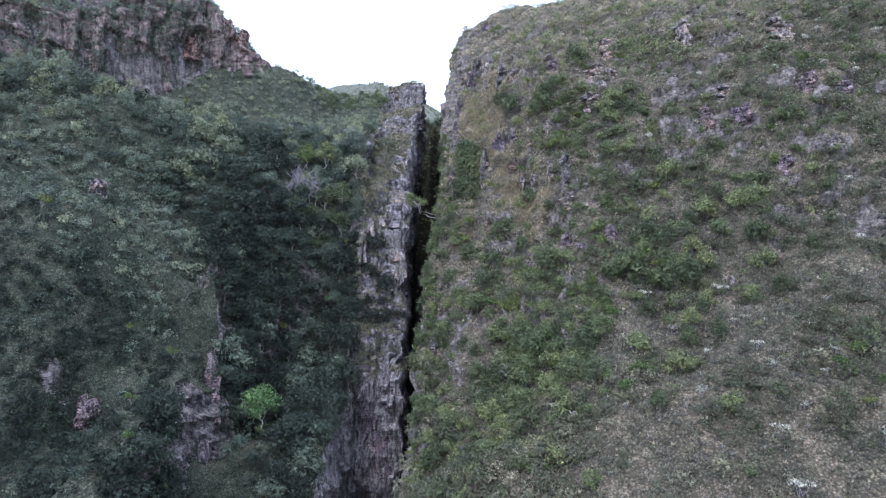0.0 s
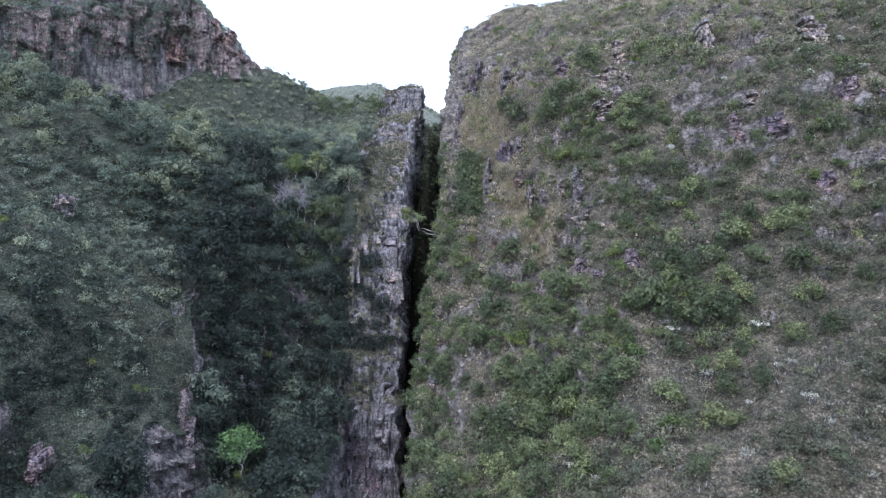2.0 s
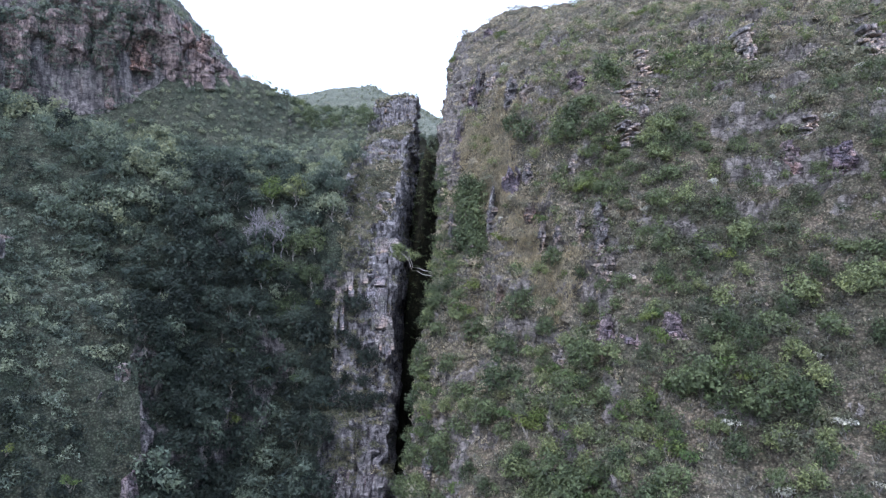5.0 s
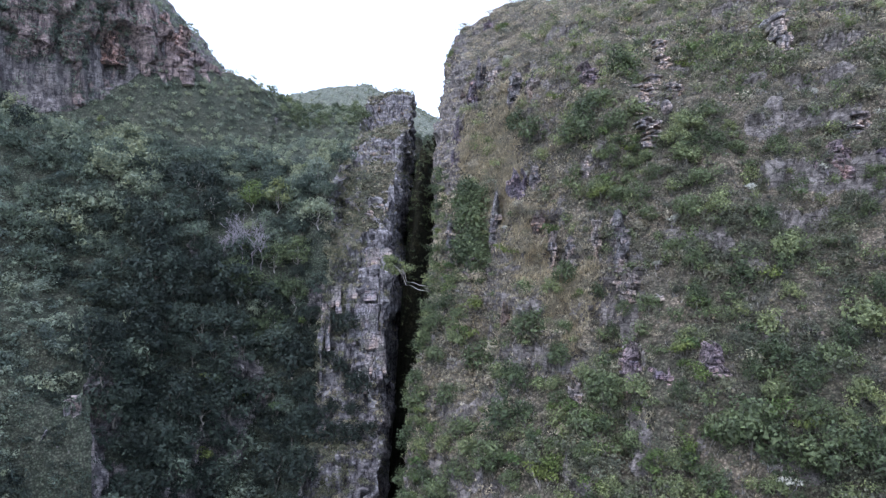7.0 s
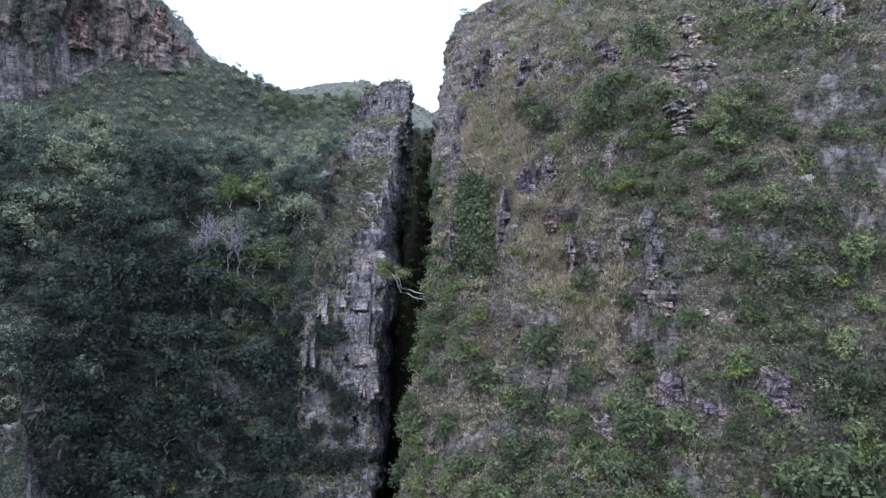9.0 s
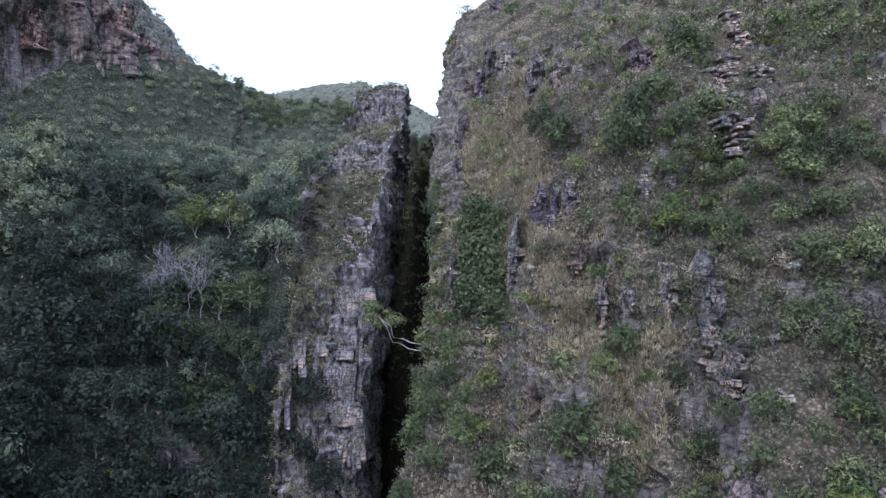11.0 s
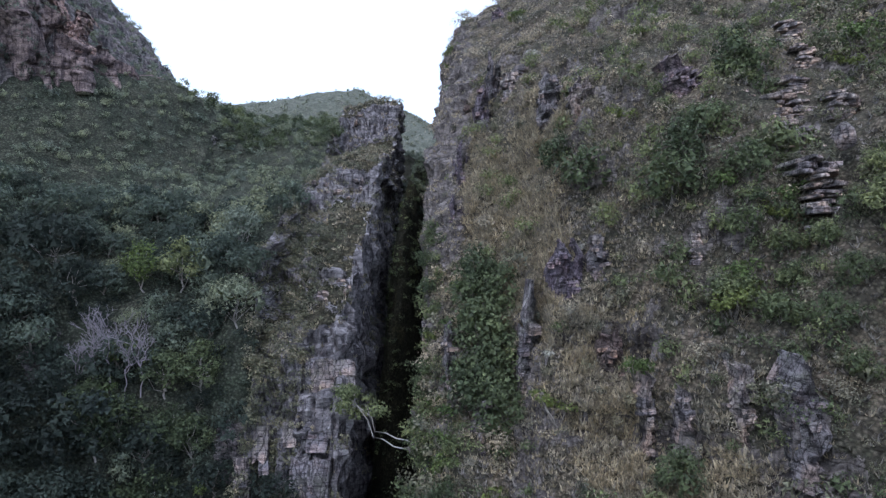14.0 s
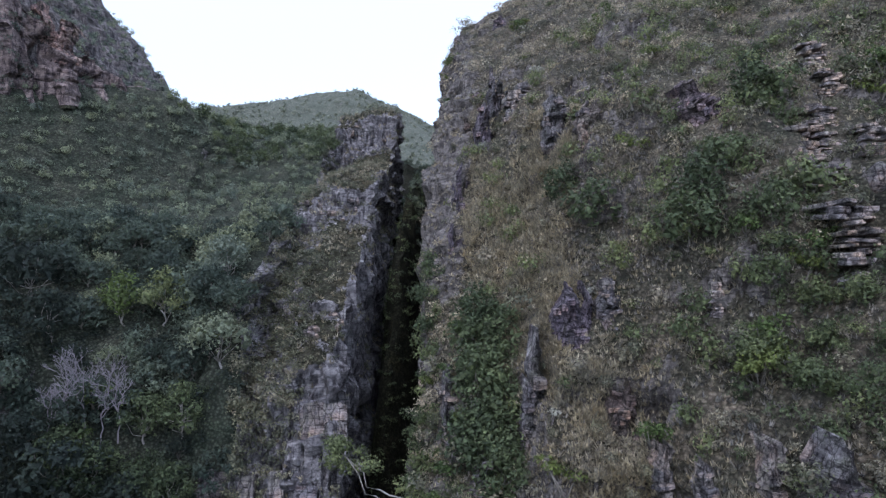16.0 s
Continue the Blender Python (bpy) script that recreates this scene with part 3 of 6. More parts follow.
def upper_cliff():
    """The pink-grey rock band under the western ridge, as a standing sheet along the cliff's foot."""
    ys = lines((158, 236, 0.42), (236, 303, 0.55))
    foot_x = curve(ys, CLIFF_FOOT) - 3.5 * vnoise(ys * 0, ys * 0.13, ys * 0 + 2.0, 47)
    low = west_height(foot_x + 2.5, ys) - 3.0
    cap = 117.0 + (-58.0 - (foot_x - 4)) * 1.15
    high = np.minimum(np.maximum(low + 2.5, cap - 0.5), low + curve(ys, [(158, 3), (166, 18), (180, 28), (189, 31), (200, 31), (214, 27), (230, 23), (285, 23), (297, 2), (310, 1)])) + 2.2 * vnoise(ys * 0.2, ys * 0, ys * 0, 91) + 1.2 * vnoise(ys * 0.7, ys * 0, ys * 0, 93)
    t = np.linspace(0, 1, 56)[None, :]
    back = np.where(t > 0.93, (t - 0.93) / 0.07 * 4.0, 0) + 1.6 * t
    tx, ty = np.gradient(foot_x), np.gradient(ys)
    l = np.hypot(tx, ty)
    nx, ny = ty / l, -tx / l
    P = np.stack([foot_x[:, None] + 1.2 - nx[:, None] * back, ys[:, None] - ny[:, None] * back, low[:, None] + (high - low)[:, None] * np.minimum(t / 0.93, 1.0)], -1)
    # hollows and buttresses
    hollow = fbm(P[..., 1] * 0.11, P[..., 2] * 0.10, P[..., 0] * 0.05, 3, 95)
    d = hollow * 5.5 + blocky(P, 7.5, 3.0, 111, 0.4) * 2.2 + blocky(P, 1.6, 1.5, 113, 0.3) * 0.55
    # standing ribs, deep upright clefts and overhung alcoves
    run = np.cumsum(np.hypot(np.gradient(foot_x), np.gradient(ys)))[:, None] + 0 * t
    cleft = np.abs(vnoise(run * 0.13, P[..., 2] * 0.035, 0 * run, 117))
    d = d + 1.7 * vnoise(run * 0.5, P[..., 2] * 0.07, 0 * run, 115) - 3.0 * (1 - sstep(0.0, 0.09, cleft))
    d = d - 2.6 * sstep(0.15, 0.4, vnoise(run * 0.17, P[..., 2] * 0.2, 0 * run, 119)) * sstep(0.08, 0.2, t) * (1 - sstep(0.6, 0.75, t))
    d = d * np.where(t > 0.93, 0.3, 1.0)
    P[..., 0] += nx[:, None] * d
    P[..., 1] += ny[:, None] * d
    grid_mesh("upper_cliff", P[:, ::-1], np.where(t > 0.95, 0.3, 1.0) * np.ones_like(P[..., 0]), MAT_RED, "pink and grey weathered cliff band below the wooded ridge", "cliff")
    return P[:, ::-1]


CLIFF_FACE = upper_cliff()


# ---- far land ----
def far_height(x, y):
    hill = curve(x, [(-700, 120), (-196, 208), (-150, 214), (-82, 226), (-55, 224), (0, 196), (70, 165), (300, 140), (900, 120)])
    rise = curve(y, [(240, 0.02), (330, 0.04), (450, 0.30), (600, 0.72), (700, 1.0), (760, 0.98), (900, 0.6), (1400, 0.3)])
    z = 88 + (hill - 88) * rise
    return z + fbm(x * 0.012, y * 0.012, 1.0, 5, 101) * 22 * sstep(300, 420, y) * (1 - 0.6 * sstep(620, 700, y)) + fbm(x * 0.06, y * 0.06, 1.0, 4, 103) * 5 * sstep(320, 420, y)


fy = lines((300, 800, 4.5), (800, 1400, 25))
fxs = lines((-700, -320, 20), (-320, 120, 4.5), (120, 700, 20))
FX, FY = np.meshgrid(fxs, fy)
FP = np.stack([FX, FY, far_height(FX, FY)], -1)
fn = normals_of(FP)
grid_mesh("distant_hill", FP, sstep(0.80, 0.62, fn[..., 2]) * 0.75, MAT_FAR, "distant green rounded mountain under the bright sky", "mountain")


def plain_height(x, y):
    far = sstep(300, 900, np.hypot(x, y - 150))
    side = 60 * sstep(110, 320, np.abs(x)) * sstep(40, 120, y)
    return -32 + side * (1 - far) - 25 * far + fbm(x * 0.006, y * 0.006, 0, 4, 107) * 14 + 60 * sstep(800, 1800, np.hypot(x, y))


gx = np.concatenate([-np.geomspace(2600, 20, 50), np.zeros(1), np.geomspace(20, 2600, 50)])
GX, GY = np.meshgrid(gx, gx + 150)
grid_mesh("ground", np.stack([GX, GY, plain_height(GX, GY)], -1), GX * 0, MAT_FAR, "wide green valley land that reaches the horizon", "ground")


# ---- plants: leaf clouds ----
RNG = np.random.default_rng(7)


def unit(v):
    return v / np.maximum(np.linalg.norm(v, axis=-1, keepdims=True), 1e-9)


def leaf_tris(c, n, size, rng):
    a = unit(np.cross(n, unit(rng.normal(size=c.shape))))
    b = np.cross(n, a)
    s = (size * rng.uniform(0.7, 1.35, len(c)))[:, None]
    return np.stack([c - a * s * 0.45 - b * s * 0.3, c - a * s * 0.35 + b * s * 0.38, c + a * s * 0.62 + n * s * 0.15], 1)


def blob_cloud(blobs, count, size, seed, cores=0):
    """Sprays over the upper shells of a few rounded masses (x, y, z, radius, flatness), round a dense inner mass of twigs and leaves."""
    rng = np.random.default_rng(seed)
    w = np.array([b[3] ** 2 for b in blobs])
    pick = rng.choice(len(blobs), count, p=w / w.sum())
    B = np.array(blobs)[pick]
    d = unit(rng.normal(size=(count, 3)))
    d[:, 2] = np.where(d[:, 2] < -0.25, -d[:, 2], d[:, 2])
    r = B[:, 3] * (1.12 - 0.55 * rng.random(count) ** 1.6)
    c = B[:, :3] + d * r[:, None] * np.stack([np.ones(count), np.ones(count), B[:, 4]], 1)
    n = unit(d + rng.normal(size=(count, 3)) * 0.5 + np.array([0, 0, 0.15]))
    out = leaf_tris(c, n, size, rng)
    if cores:
        inner = []
        for b in sorted(blobs, key=lambda b: -b[3])[:cores]:
            d = unit(rng.normal(size=(26, 3)))
            v = np.array(b[:3]) + d * rng.uniform(0.35, 0.8, (26, 1)) * b[3] * np.array([1, 1, b[4]])
            inner.append(leaf_tris(v, unit(d + rng.normal(size=(26, 3)) * 0.45), 0.44 * b[3], rng))
        out = np.concatenate([out] + inner)
    return out


def blade_fan(count, height, width, spread, seed):
    """Narrow upright blades from one foot."""
    rng = np.random.default_rng(seed)
    ang = rng.uniform(0, 2 * math.pi, count)
    lean = rng.uniform(0.15, spread, count)
    h = height * rng.uniform(0.6, 1.15, count)
    out = np.stack([np.cos(ang), np.sin(ang), np.zeros(count)], 1)
    side = np.stack([-np.sin(ang), np.cos(ang), np.zeros(count)], 1)
    foot = out * 0.05
    mid = foot + out * (h * lean * 0.35)[:, None] + np.array([0, 0, 1]) * (h * 0.6)[:, None]
    tip = foot + out * (h * lean)[:, None] + np.array([0, 0, 1]) * (h * np.sqrt(np.maximum(1 - (lean * 0.6) ** 2, 0.2)))[:, None]
    return np.stack([foot * 0.6 + mid * 0.4 - side * width * 0.5, tip, foot * 0.6 + mid * 0.4 + side * width * 0.5], 1)


def quads_mesh(name, Q, tint, material):
    """One mesh from leaves Q[n, corners, 3] with a tint for each."""
    me = bpy.data.meshes.new(name)
    n, k = Q.shape[:2]
    me.vertices.add(n * k)
    me.vertices.foreach_set("co", Q.reshape(-1).astype(np.float32))
    me.loops.add(n * k)
    me.loops.foreach_set("vertex_index", np.arange(n * k, dtype=np.int32))
    me.polygons.add(n)
    me.polygons.foreach_set("loop_start", (np.arange(n) * k).astype(np.int32))
    at = me.attributes.new("tint", "FLOAT", "FACE")
    at.data.foreach_set("value", np.broadcast_to(np.asarray(tint, np.float32), (n,)).astype(np.float32))
    me.materials.append(material)
    me.update(calc_edges=True)
    return me


def scatter(protos, places, scale, tint, name, material, label, category, stretch=None):
    """Many plants in one mesh of kind stuff."""
    n = len(places)
    pick = RNG.integers(0, len(protos), n)
    ang = RNG.uniform(0, 2 * math.pi, n)
    ca, sa = np.cos(ang), np.sin(ang)
    st = np.ones(n) if stretch is None else stretch
    Qs, Ts = [], []
    for k, q in enumerate(protos):
        m = np.nonzero(pick == k)[0]
        if len(m) == 0:
            continue
        x = q[None, :, :, 0] * ca[m, None, None] - q[None, :, :, 1] * sa[m, None, None]
        y = q[None, :, :, 0] * sa[m, None, None] + q[None, :, :, 1] * ca[m, None, None]
        z = np.broadcast_to(q[None, :, :, 2], x.shape) * st[m, None, None]
        v = np.stack([x, y, z], -1) * scale[m, None, None, None] + places[m, None, None, :]
        Qs.append(v.reshape(-1, q.shape[1], 3))
        Ts.append(np.repeat(tint[m], len(q)))
    me = quads_mesh(name, np.concatenate(Qs), np.concatenate(Ts), material)
    return tagged(new(name, me), label, category, "", "stuff")


class Land:
    """Random places on a sheet of land, by a density for each of its cells."""

    def __init__(self, P, rock):
        self.P, self.rock = P, rock[:-1, :-1]
        e1, e2 = P[:-1, 1:] - P[:-1, :-1], P[1:, :-1] - P[:-1, :-1]
        n = np.cross(e1, e2)
        self.area = np.linalg.norm(n, axis=-1)
        self.n = unit(n)
        self.c = P[:-1, :-1] + (e1 + e2) * 0.5

    def pick(self, density, count):
        w = (self.area * density).reshape(-1)
        w = np.clip(w, 0, None)
        i = RNG.choice(len(w), count, p=w / w.sum())
        r, c = np.unravel_index(i, self.area.shape)
        u, v = RNG.random((2, count))
        P = self.P
        p = (P[r, c] * ((1 - u) * (1 - v))[:, None] + P[r, c + 1] * (u * (1 - v))[:, None]
             + P[r + 1, c] * ((1 - u) * v)[:, None] + P[r + 1, c + 1] * (u * v)[:, None])
        return p, self.n[r, c]


def apart(p, gap):
    """Thins places so that no two stand nearer to one another than gap (one length, or one for each place)."""
    gap = np.broadcast_to(np.asarray(gap, float), (len(p),))
    cell = float(gap.max())
    kept, cells = [], collections.defaultdict(list)
    for i, (q, g) in enumerate(zip(p.tolist(), gap.tolist())):
        key = tuple(int(v // cell) for v in q)
        if all((q[0] - o[0]) ** 2 + (q[1] - o[1]) ** 2 + (q[2] - o[2]) ** 2 > g * g
               for k in itertools.product((-1, 0, 1), repeat=3) for o in cells.get((key[0] + k[0], key[1] + k[1], key[2] + k[2]), ())):
            cells[key].append(q)
            kept.append(i)
    return np.array(kept, int)


EAST, WEST, FIN = Land(east_all, east_rock), Land(west_all, west_rock), Land(fin_all, fin_rock)


def open_to_view(c):
    """The stretch of land that can be looked into from the flight line; plants stand thick only there."""
    return (np.abs(c[..., 0]) < 0.66 * c[..., 1] + 6) * (c[..., 2] > 54 - 0.361 * c[..., 1]) + 0.02


def patch(c, scale, seed):
    return fbm(c[..., 0] * scale, c[..., 1] * scale, c[..., 2] * scale, 3, seed)


# ---- trees ----
def tube(points, radii, sides=6):
    """Verts and faces of a tapered limb along points."""
    pts = [Vector(p) for p in points]
    V, F = [], []
    for i, p in enumerate(pts):
        d = (pts[min(i + 1, len(pts) - 1)] - pts[max(i - 1, 0)]).normalized()
        a = d.orthogonal().normalized()
        b = d.cross(a)
        for k in range(sides):
            t = 2 * math.pi * k / sides
            V.append(p + (a * math.cos(t) + b * math.sin(t)) * radii[i])
    for i in range(len(pts) - 1):
        for k in range(sides):
            F.append((i * sides + k, i * sides + (k + 1) % sides, (i + 1) * sides + (k + 1) % sides, (i + 1) * sides + k))
    F.append(tuple(range(sides))[::-1])
    F.append(tuple((len(pts) - 1) * sides + k for k in range(sides)))
    return V, F


def join(pieces):
    V, F = [], []
    for v, f in pieces:
        o = len(V)
        V += v
        F += [tuple(o + i for i in g) for g in f]
    return V, F


def mesh_of(name, VF, material, smooth=False):
    me = bpy.data.meshes.new(name)
    me.from_pydata([tuple(v) for v in VF[0]], [], VF[1])
    me.materials.append(material)
    me.polygons.foreach_set("use_smooth", [smooth] * len(me.polygons))
    me.update()
    return me


def limb_line(a, b, rng, bend=0.12, n=5):
    a, b = Vector(a), Vector(b)
    w = (b - a).length * bend
    return [a.lerp(b, i / (n - 1)) + Vector([rng.uniform(-w, w) if 0 < i < n - 1 else 0 for _ in range(3)]) for i in range(n)]


def tree_shape(seed, height, radius, blobs=7, flat=0.55, trunk_share=0.5, thick=0.11, split=False):
    """Trunk and limbs, and the rounded leaf masses that they carry."""
    rng = random.Random(seed)
    top = Vector((rng.uniform(-0.5, 0.5), rng.uniform(-0.5, 0.5), height * trunk_share))
    line = limb_line((0, 0, -0.8), top, rng, 0.08, 6)
    pieces = [tube(line, [thick * (1.35 - 0.6 * i / 5) for i in range(6)], 5)]
    masses = []
    mid = 0.52 * height
    for k in range(blobs):
        up_share = 1 - 1.3 * (k + 0.4) / blobs
        ang = 2.4 * k + rng.uniform(-0.4, 0.4)
        far = 0.72 * radius * math.sqrt(max(0.05, 1 - up_share ** 2)) * rng.uniform(0.75, 1.1)
        r = radius * rng.uniform(0.34, 0.54)
        c = (top.x + math.cos(ang) * far, top.y + math.sin(ang) * far, mid + (height - mid) * 0.8 * up_share + rng.uniform(-0.1, 0.1) * height)
        masses.append((*c, r, flat * rng.uniform(0.95, 1.25)))
        start = line[rng.choice((3, 4, 5))]
        pieces.append(tube(limb_line(start, (c[0], c[1], c[2] - 0.1 * r), rng, 0.14, 4), [thick * 0.55, thick * 0.42, thick * 0.3, thick * 0.12], 3))
    return (pieces if split else join(pieces)), masses


def plant(name, wood, bark, leaves, leaf_mat, tint, label, category, group="", crown_name="crown", crown_label=""):
    """A tree or bush: an Empty at its foot with trunk and crown under it."""
    root = tagged(new(name), label, category, group)
    limbs = wood[1:] if isinstance(wood, list) else []
    t = new("trunk", mesh_of("trunk", wood[0] if limbs else wood, bark, True))
    t.parent = root
    for vf in limbs:
        o = new("limb", mesh_of("limb", vf, bark, True))
        o.parent = t
    if leaves is not None:
        c = new(crown_name, quads_mesh(crown_name, leaves, tint, leaf_mat))
        c.parent = root
        if crown_label:
            c["label"] = crown_label
    return root


def stand(p, scale, turn, lean=0.0):
    return Matrix.Translation(Vector(p)) @ Euler((lean, 0, turn)).to_matrix().to_4x4() @ Matrix.Scale(scale, 4)


def copies(protos, places, lo, hi, rng=RNG):
    """Stands the first ones themselves, then copies."""
    for i, p in enumerate(places):
        k = i % len(protos)
        m = stand(p, float(rng.uniform(lo, hi)), float(rng.uniform(0, 6.28)))
        if i < len(protos):
            protos[k].matrix_world = m
        else:
            copy_thing_scaled(protos[k], m)


def copy_thing_scaled(ob, m):
    """copy_thing keeps the first one's scale; the copy then takes its own."""
    c = copy_thing(ob, m)
    c.matrix_basis = m
    return c


# ---- rock outcrops ----
def slab(rng, w, d, h):
    """One worn bed of rock: an angular block with broken corners, its top and foot drawn in."""
    V, F = [], []
    cut = [rng.uniform(0.06, 0.3) for _ in range(4)]
    x, y = w / 2, d / 2
    base = [(-x + cut[0] * w, -y), (x - cut[1] * w, -y), (x, -y + cut[1] * d), (x, y - cut[2] * d), (x - cut[2] * w, y), (-x + cut[3] * w, y), (-x, y - cut[3] * d), (-x, -y + cut[0] * d)]
    mid = rng.uniform(-0.25, 0.25) * w
    base.insert(1, (mid, -y - rng.uniform(-0.12, 0.16) * d))
    n = len(base)
    base = [(a + rng.uniform(-0.05, 0.05) * w, b + rng.uniform(-0.06, 0.06) * d) for a, b in base]
    for z, f in ((0, rng.uniform(0.86, 0.98)), (h * 0.2, 1.0), (h * 0.8, rng.uniform(0.92, 1.04)), (h, rng.uniform(0.82, 0.97))):
        for a, b in base:
            V.append((a * f + rng.uniform(-0.03, 0.03), b * f + rng.uniform(-0.03, 0.03), z + rng.uniform(-0.08, 0.08) * h))
    for r in range(3):
        for k in range(n):
            F.append((r * n + k, r * n + (k + 1) % n, (r + 1) * n + (k + 1) % n, (r + 1) * n + k))
    F.append(tuple(range(n))[::-1])
    F.append(tuple(3 * n + k for k in range(n)))
    return V, F


def outcrop(x, y, z, w, height, material, label, seed, lean=0.5, bed=0.42, taper=0.4, grid=20):
    """A broken face of jointed rock that stands out of the slope: its body, and loosened blocks as parts."""
    rng = random.Random(seed)
    root = tagged(new("rock_outcrop"), label, "rock", "hillside outcrops")
    root.location = (x, y, z)
    nu, nv = grid, grid
    s, t = np.meshgrid(np.linspace(-1, 1, nu), np.linspace(0, 1, nv))
    top = height * (0.72 + 0.3 * vnoise(s * 1.7, s * 0 + seed, s * 0, 5) + 0.2 * np.round(vnoise(s * 3.1, s * 0 + seed, s * 0, 6) * 2)) * (1 - 0.5 * s ** 4)
    h = -2.4 + (np.maximum(top, 0.4) + 2.4) * np.minimum(t / 0.8, 1)
    px = 0.5 * w * s * (1 - 0.35 * taper * np.maximum(h, 0) / height) + 0.12 * w * vnoise(h * 0.8, s * 0 + seed, s * 0, 7)
    py = np.maximum(h, 0) * (1 - lean) + 2.6 * s ** 6 + np.maximum(t - 0.8, 0) / 0.2 * 3.0 - 0.4
    P = np.stack([px, py, h], -1)
    W = P + np.array([x, y, z])
    d = blocky(W, bed * 1.1, 0.9, seed, 0.6) * 0.65 + blocky(W, bed * 4, 1.7, seed + 3, 0.35) * 0.9 + fbm(W[..., 0], W[..., 1], W[..., 2], 2, seed) * 0.25
    P[..., 1] -= d * np.where(t > 0.85, 0.3, 1.0)
    P[..., 0] += 0.3 * d
    body = mesh_of("body", (P.reshape(-1, 3).tolist(), [(r * nu + c, r * nu + c + 1, (r + 1) * nu + c + 1, (r + 1) * nu + c) for r in range(nv - 1) for c in range(nu - 1)]), material)
    o = new("body", body)
    o.parent = root
    for _ in range(3 + int(w)):
        u, v = rng.uniform(-0.8, 0.8), rng.uniform(0.6, 0.95)
        i, j = min(nv - 1, int(v * 0.8 * (nv - 1))), int((u * 0.5 + 0.5) * (nu - 1))
        o = new("slab", mesh_of("slab", slab(rng, rng.uniform(0.4, 1.3), rng.uniform(0.8, 1.3), rng.uniform(0.2, 0.8)), material))
        o.parent = root
        o.location = (float(P[i, j, 0]), float(P[i, j, 1]) + rng.uniform(0.25, 0.4), float(P[i, j, 2]) - 0.2)
        o.rotation_euler = (rng.uniform(-0.25, 0.12), rng.uniform(-0.15, 0.15), rng.uniform(-0.5, 0.5))
    return root


G, U, N = MAT_OUTCROP, MAT_PURPLE, MAT_BROWN
OUTCROPS = []


def rock_ledge(x, y, z, w, h, material, label, seed, bed=0.42, back=0.4, whole=1.0):
    """A stack of broken rock beds that stands out of the east hillside round (x, y, z); each block is a part."""
    rng = random.Random(seed)
    w, h, back = 1.05 * w, 0.98 * h, back + 0.16
    root = tagged(new("rock_outcrop"), label, "rock", "hillside outcrops")
    root.location = (x, y - 0.36 * h - 0.5, z - 0.5 * h)
    level = -1.4
    lean = rng.uniform(-0.12, 0.12)
    while level < h:
        t = bed * rng.choice((0.45, 0.7, 1.0, 1.0, 1.5))
        share = max(level, 0) / h
        row = w * (1.0 - 0.45 * share ** 2) * rng.uniform(0.5, 1.1)
        shift = lean * level + rng.uniform(-0.16, 0.16) * w
        face = back * max(level, 0) + rng.uniform(-0.16, 0.18) * min(1.0, 0.3 * w)
        n = max(1, round(row / (rng.uniform(0.9, 2.4) * whole)))
        left = -0.5 * row
        for k in range(n):
            bw = row / n * rng.uniform(0.75, 1.2)
            if n > 1 and rng.random() < 0.14:
                left += bw
                continue
            deep = 1.7 + 0.7 * max(level, 0)
            o = new("slab", mesh_of("slab", slab(rng, bw * 1.02, deep, t * 1.04), material))
            o.parent = root
            o.location = (shift + left + 0.5 * bw, face + 0.5 * deep + rng.uniform(-0.1, 0.1), level)
            o.rotation_euler = (rng.uniform(-0.1, 0.08), rng.uniform(-0.09, 0.09), rng.uniform(-0.28, 0.28))
            left += bw
        level += t
    OUTCROPS.append((x, y - 0.36 * h, w, h))


def rock_face(x, y, z, w, h, material, label, seed, bed=0.4, lean=0.68):
    """A jointed face of rock that stands out of the east hillside round (x, y, z)."""
    w, h = 0.78 * w, 0.82 * h
    outcrop(x, y - 0.42 * h, z - 0.55 * h, w, 1.15 * h, material, label, seed, lean, bed, 0.45, 28)
    OUTCROPS.append((x, y - 0.42 * h, w, h))


def boulder(x, y, z, w, h, label, seed):
    """One rounded block of rock."""
    bm = bmesh.new()
    bmesh.ops.create_icosphere(bm, subdivisions=3, radius=1.0)
    for v in bm.verts:
        k = 1 + 0.16 * noise.noise(v.co * 1.3 + Vector((seed, 0, 0))) + 0.06 * noise.noise(v.co * 4 + Vector((0, seed, 0)))
        v.co = Vector((v.co.x * w * 0.5, v.co.y * w * 0.5, v.co.z * h * 0.5)) * k
    me = bpy.data.meshes.new("boulder")
    bm.to_mesh(me)
    bm.free()
    me.materials.append(MAT_OUTCROP)
    o = new("boulder", me)
    o.location = (x, y, z)
    tagged(o, label, "rock")
    OUTCROPS.append((x, y, w, h))


# the layered rocks high on the hillside
rock_face(25.7, 157.2, 102.4, 5.4, 4.4, U, "blocky purple-grey outcrop above dark bushes", 901, 0.48)
rock_ledge(37.9, 161.0, 107.7, 3.4, 2.4, MAT_BEDDED, "stack of thin pale rock beds among shrubs", 902, 0.3, 0.25)
rock_ledge(36.9, 156.9, 104.7, 2.4, 1.2, MAT_BEDDED, "small flat-topped pile of pale rock", 903, 0.3, 0.2)
rock_ledge(32.4, 151.0, 97.3, 5.6, 2.8, MAT_BEDDED, "broad ledge of thin grey rock beds", 904, 0.3, 0.35)
rock_ledge(34.8, 153.8, 100.2, 3.8, 2.6, MAT_BEDDED, "pile of thin pale rock slabs", 950, 0.3, 0.3)
rock_ledge(31.6, 147.4, 94.2, 3.0, 2.4, MAT_BEDDED, "thin flat beds of pale rock", 951, 0.3, 0.3)
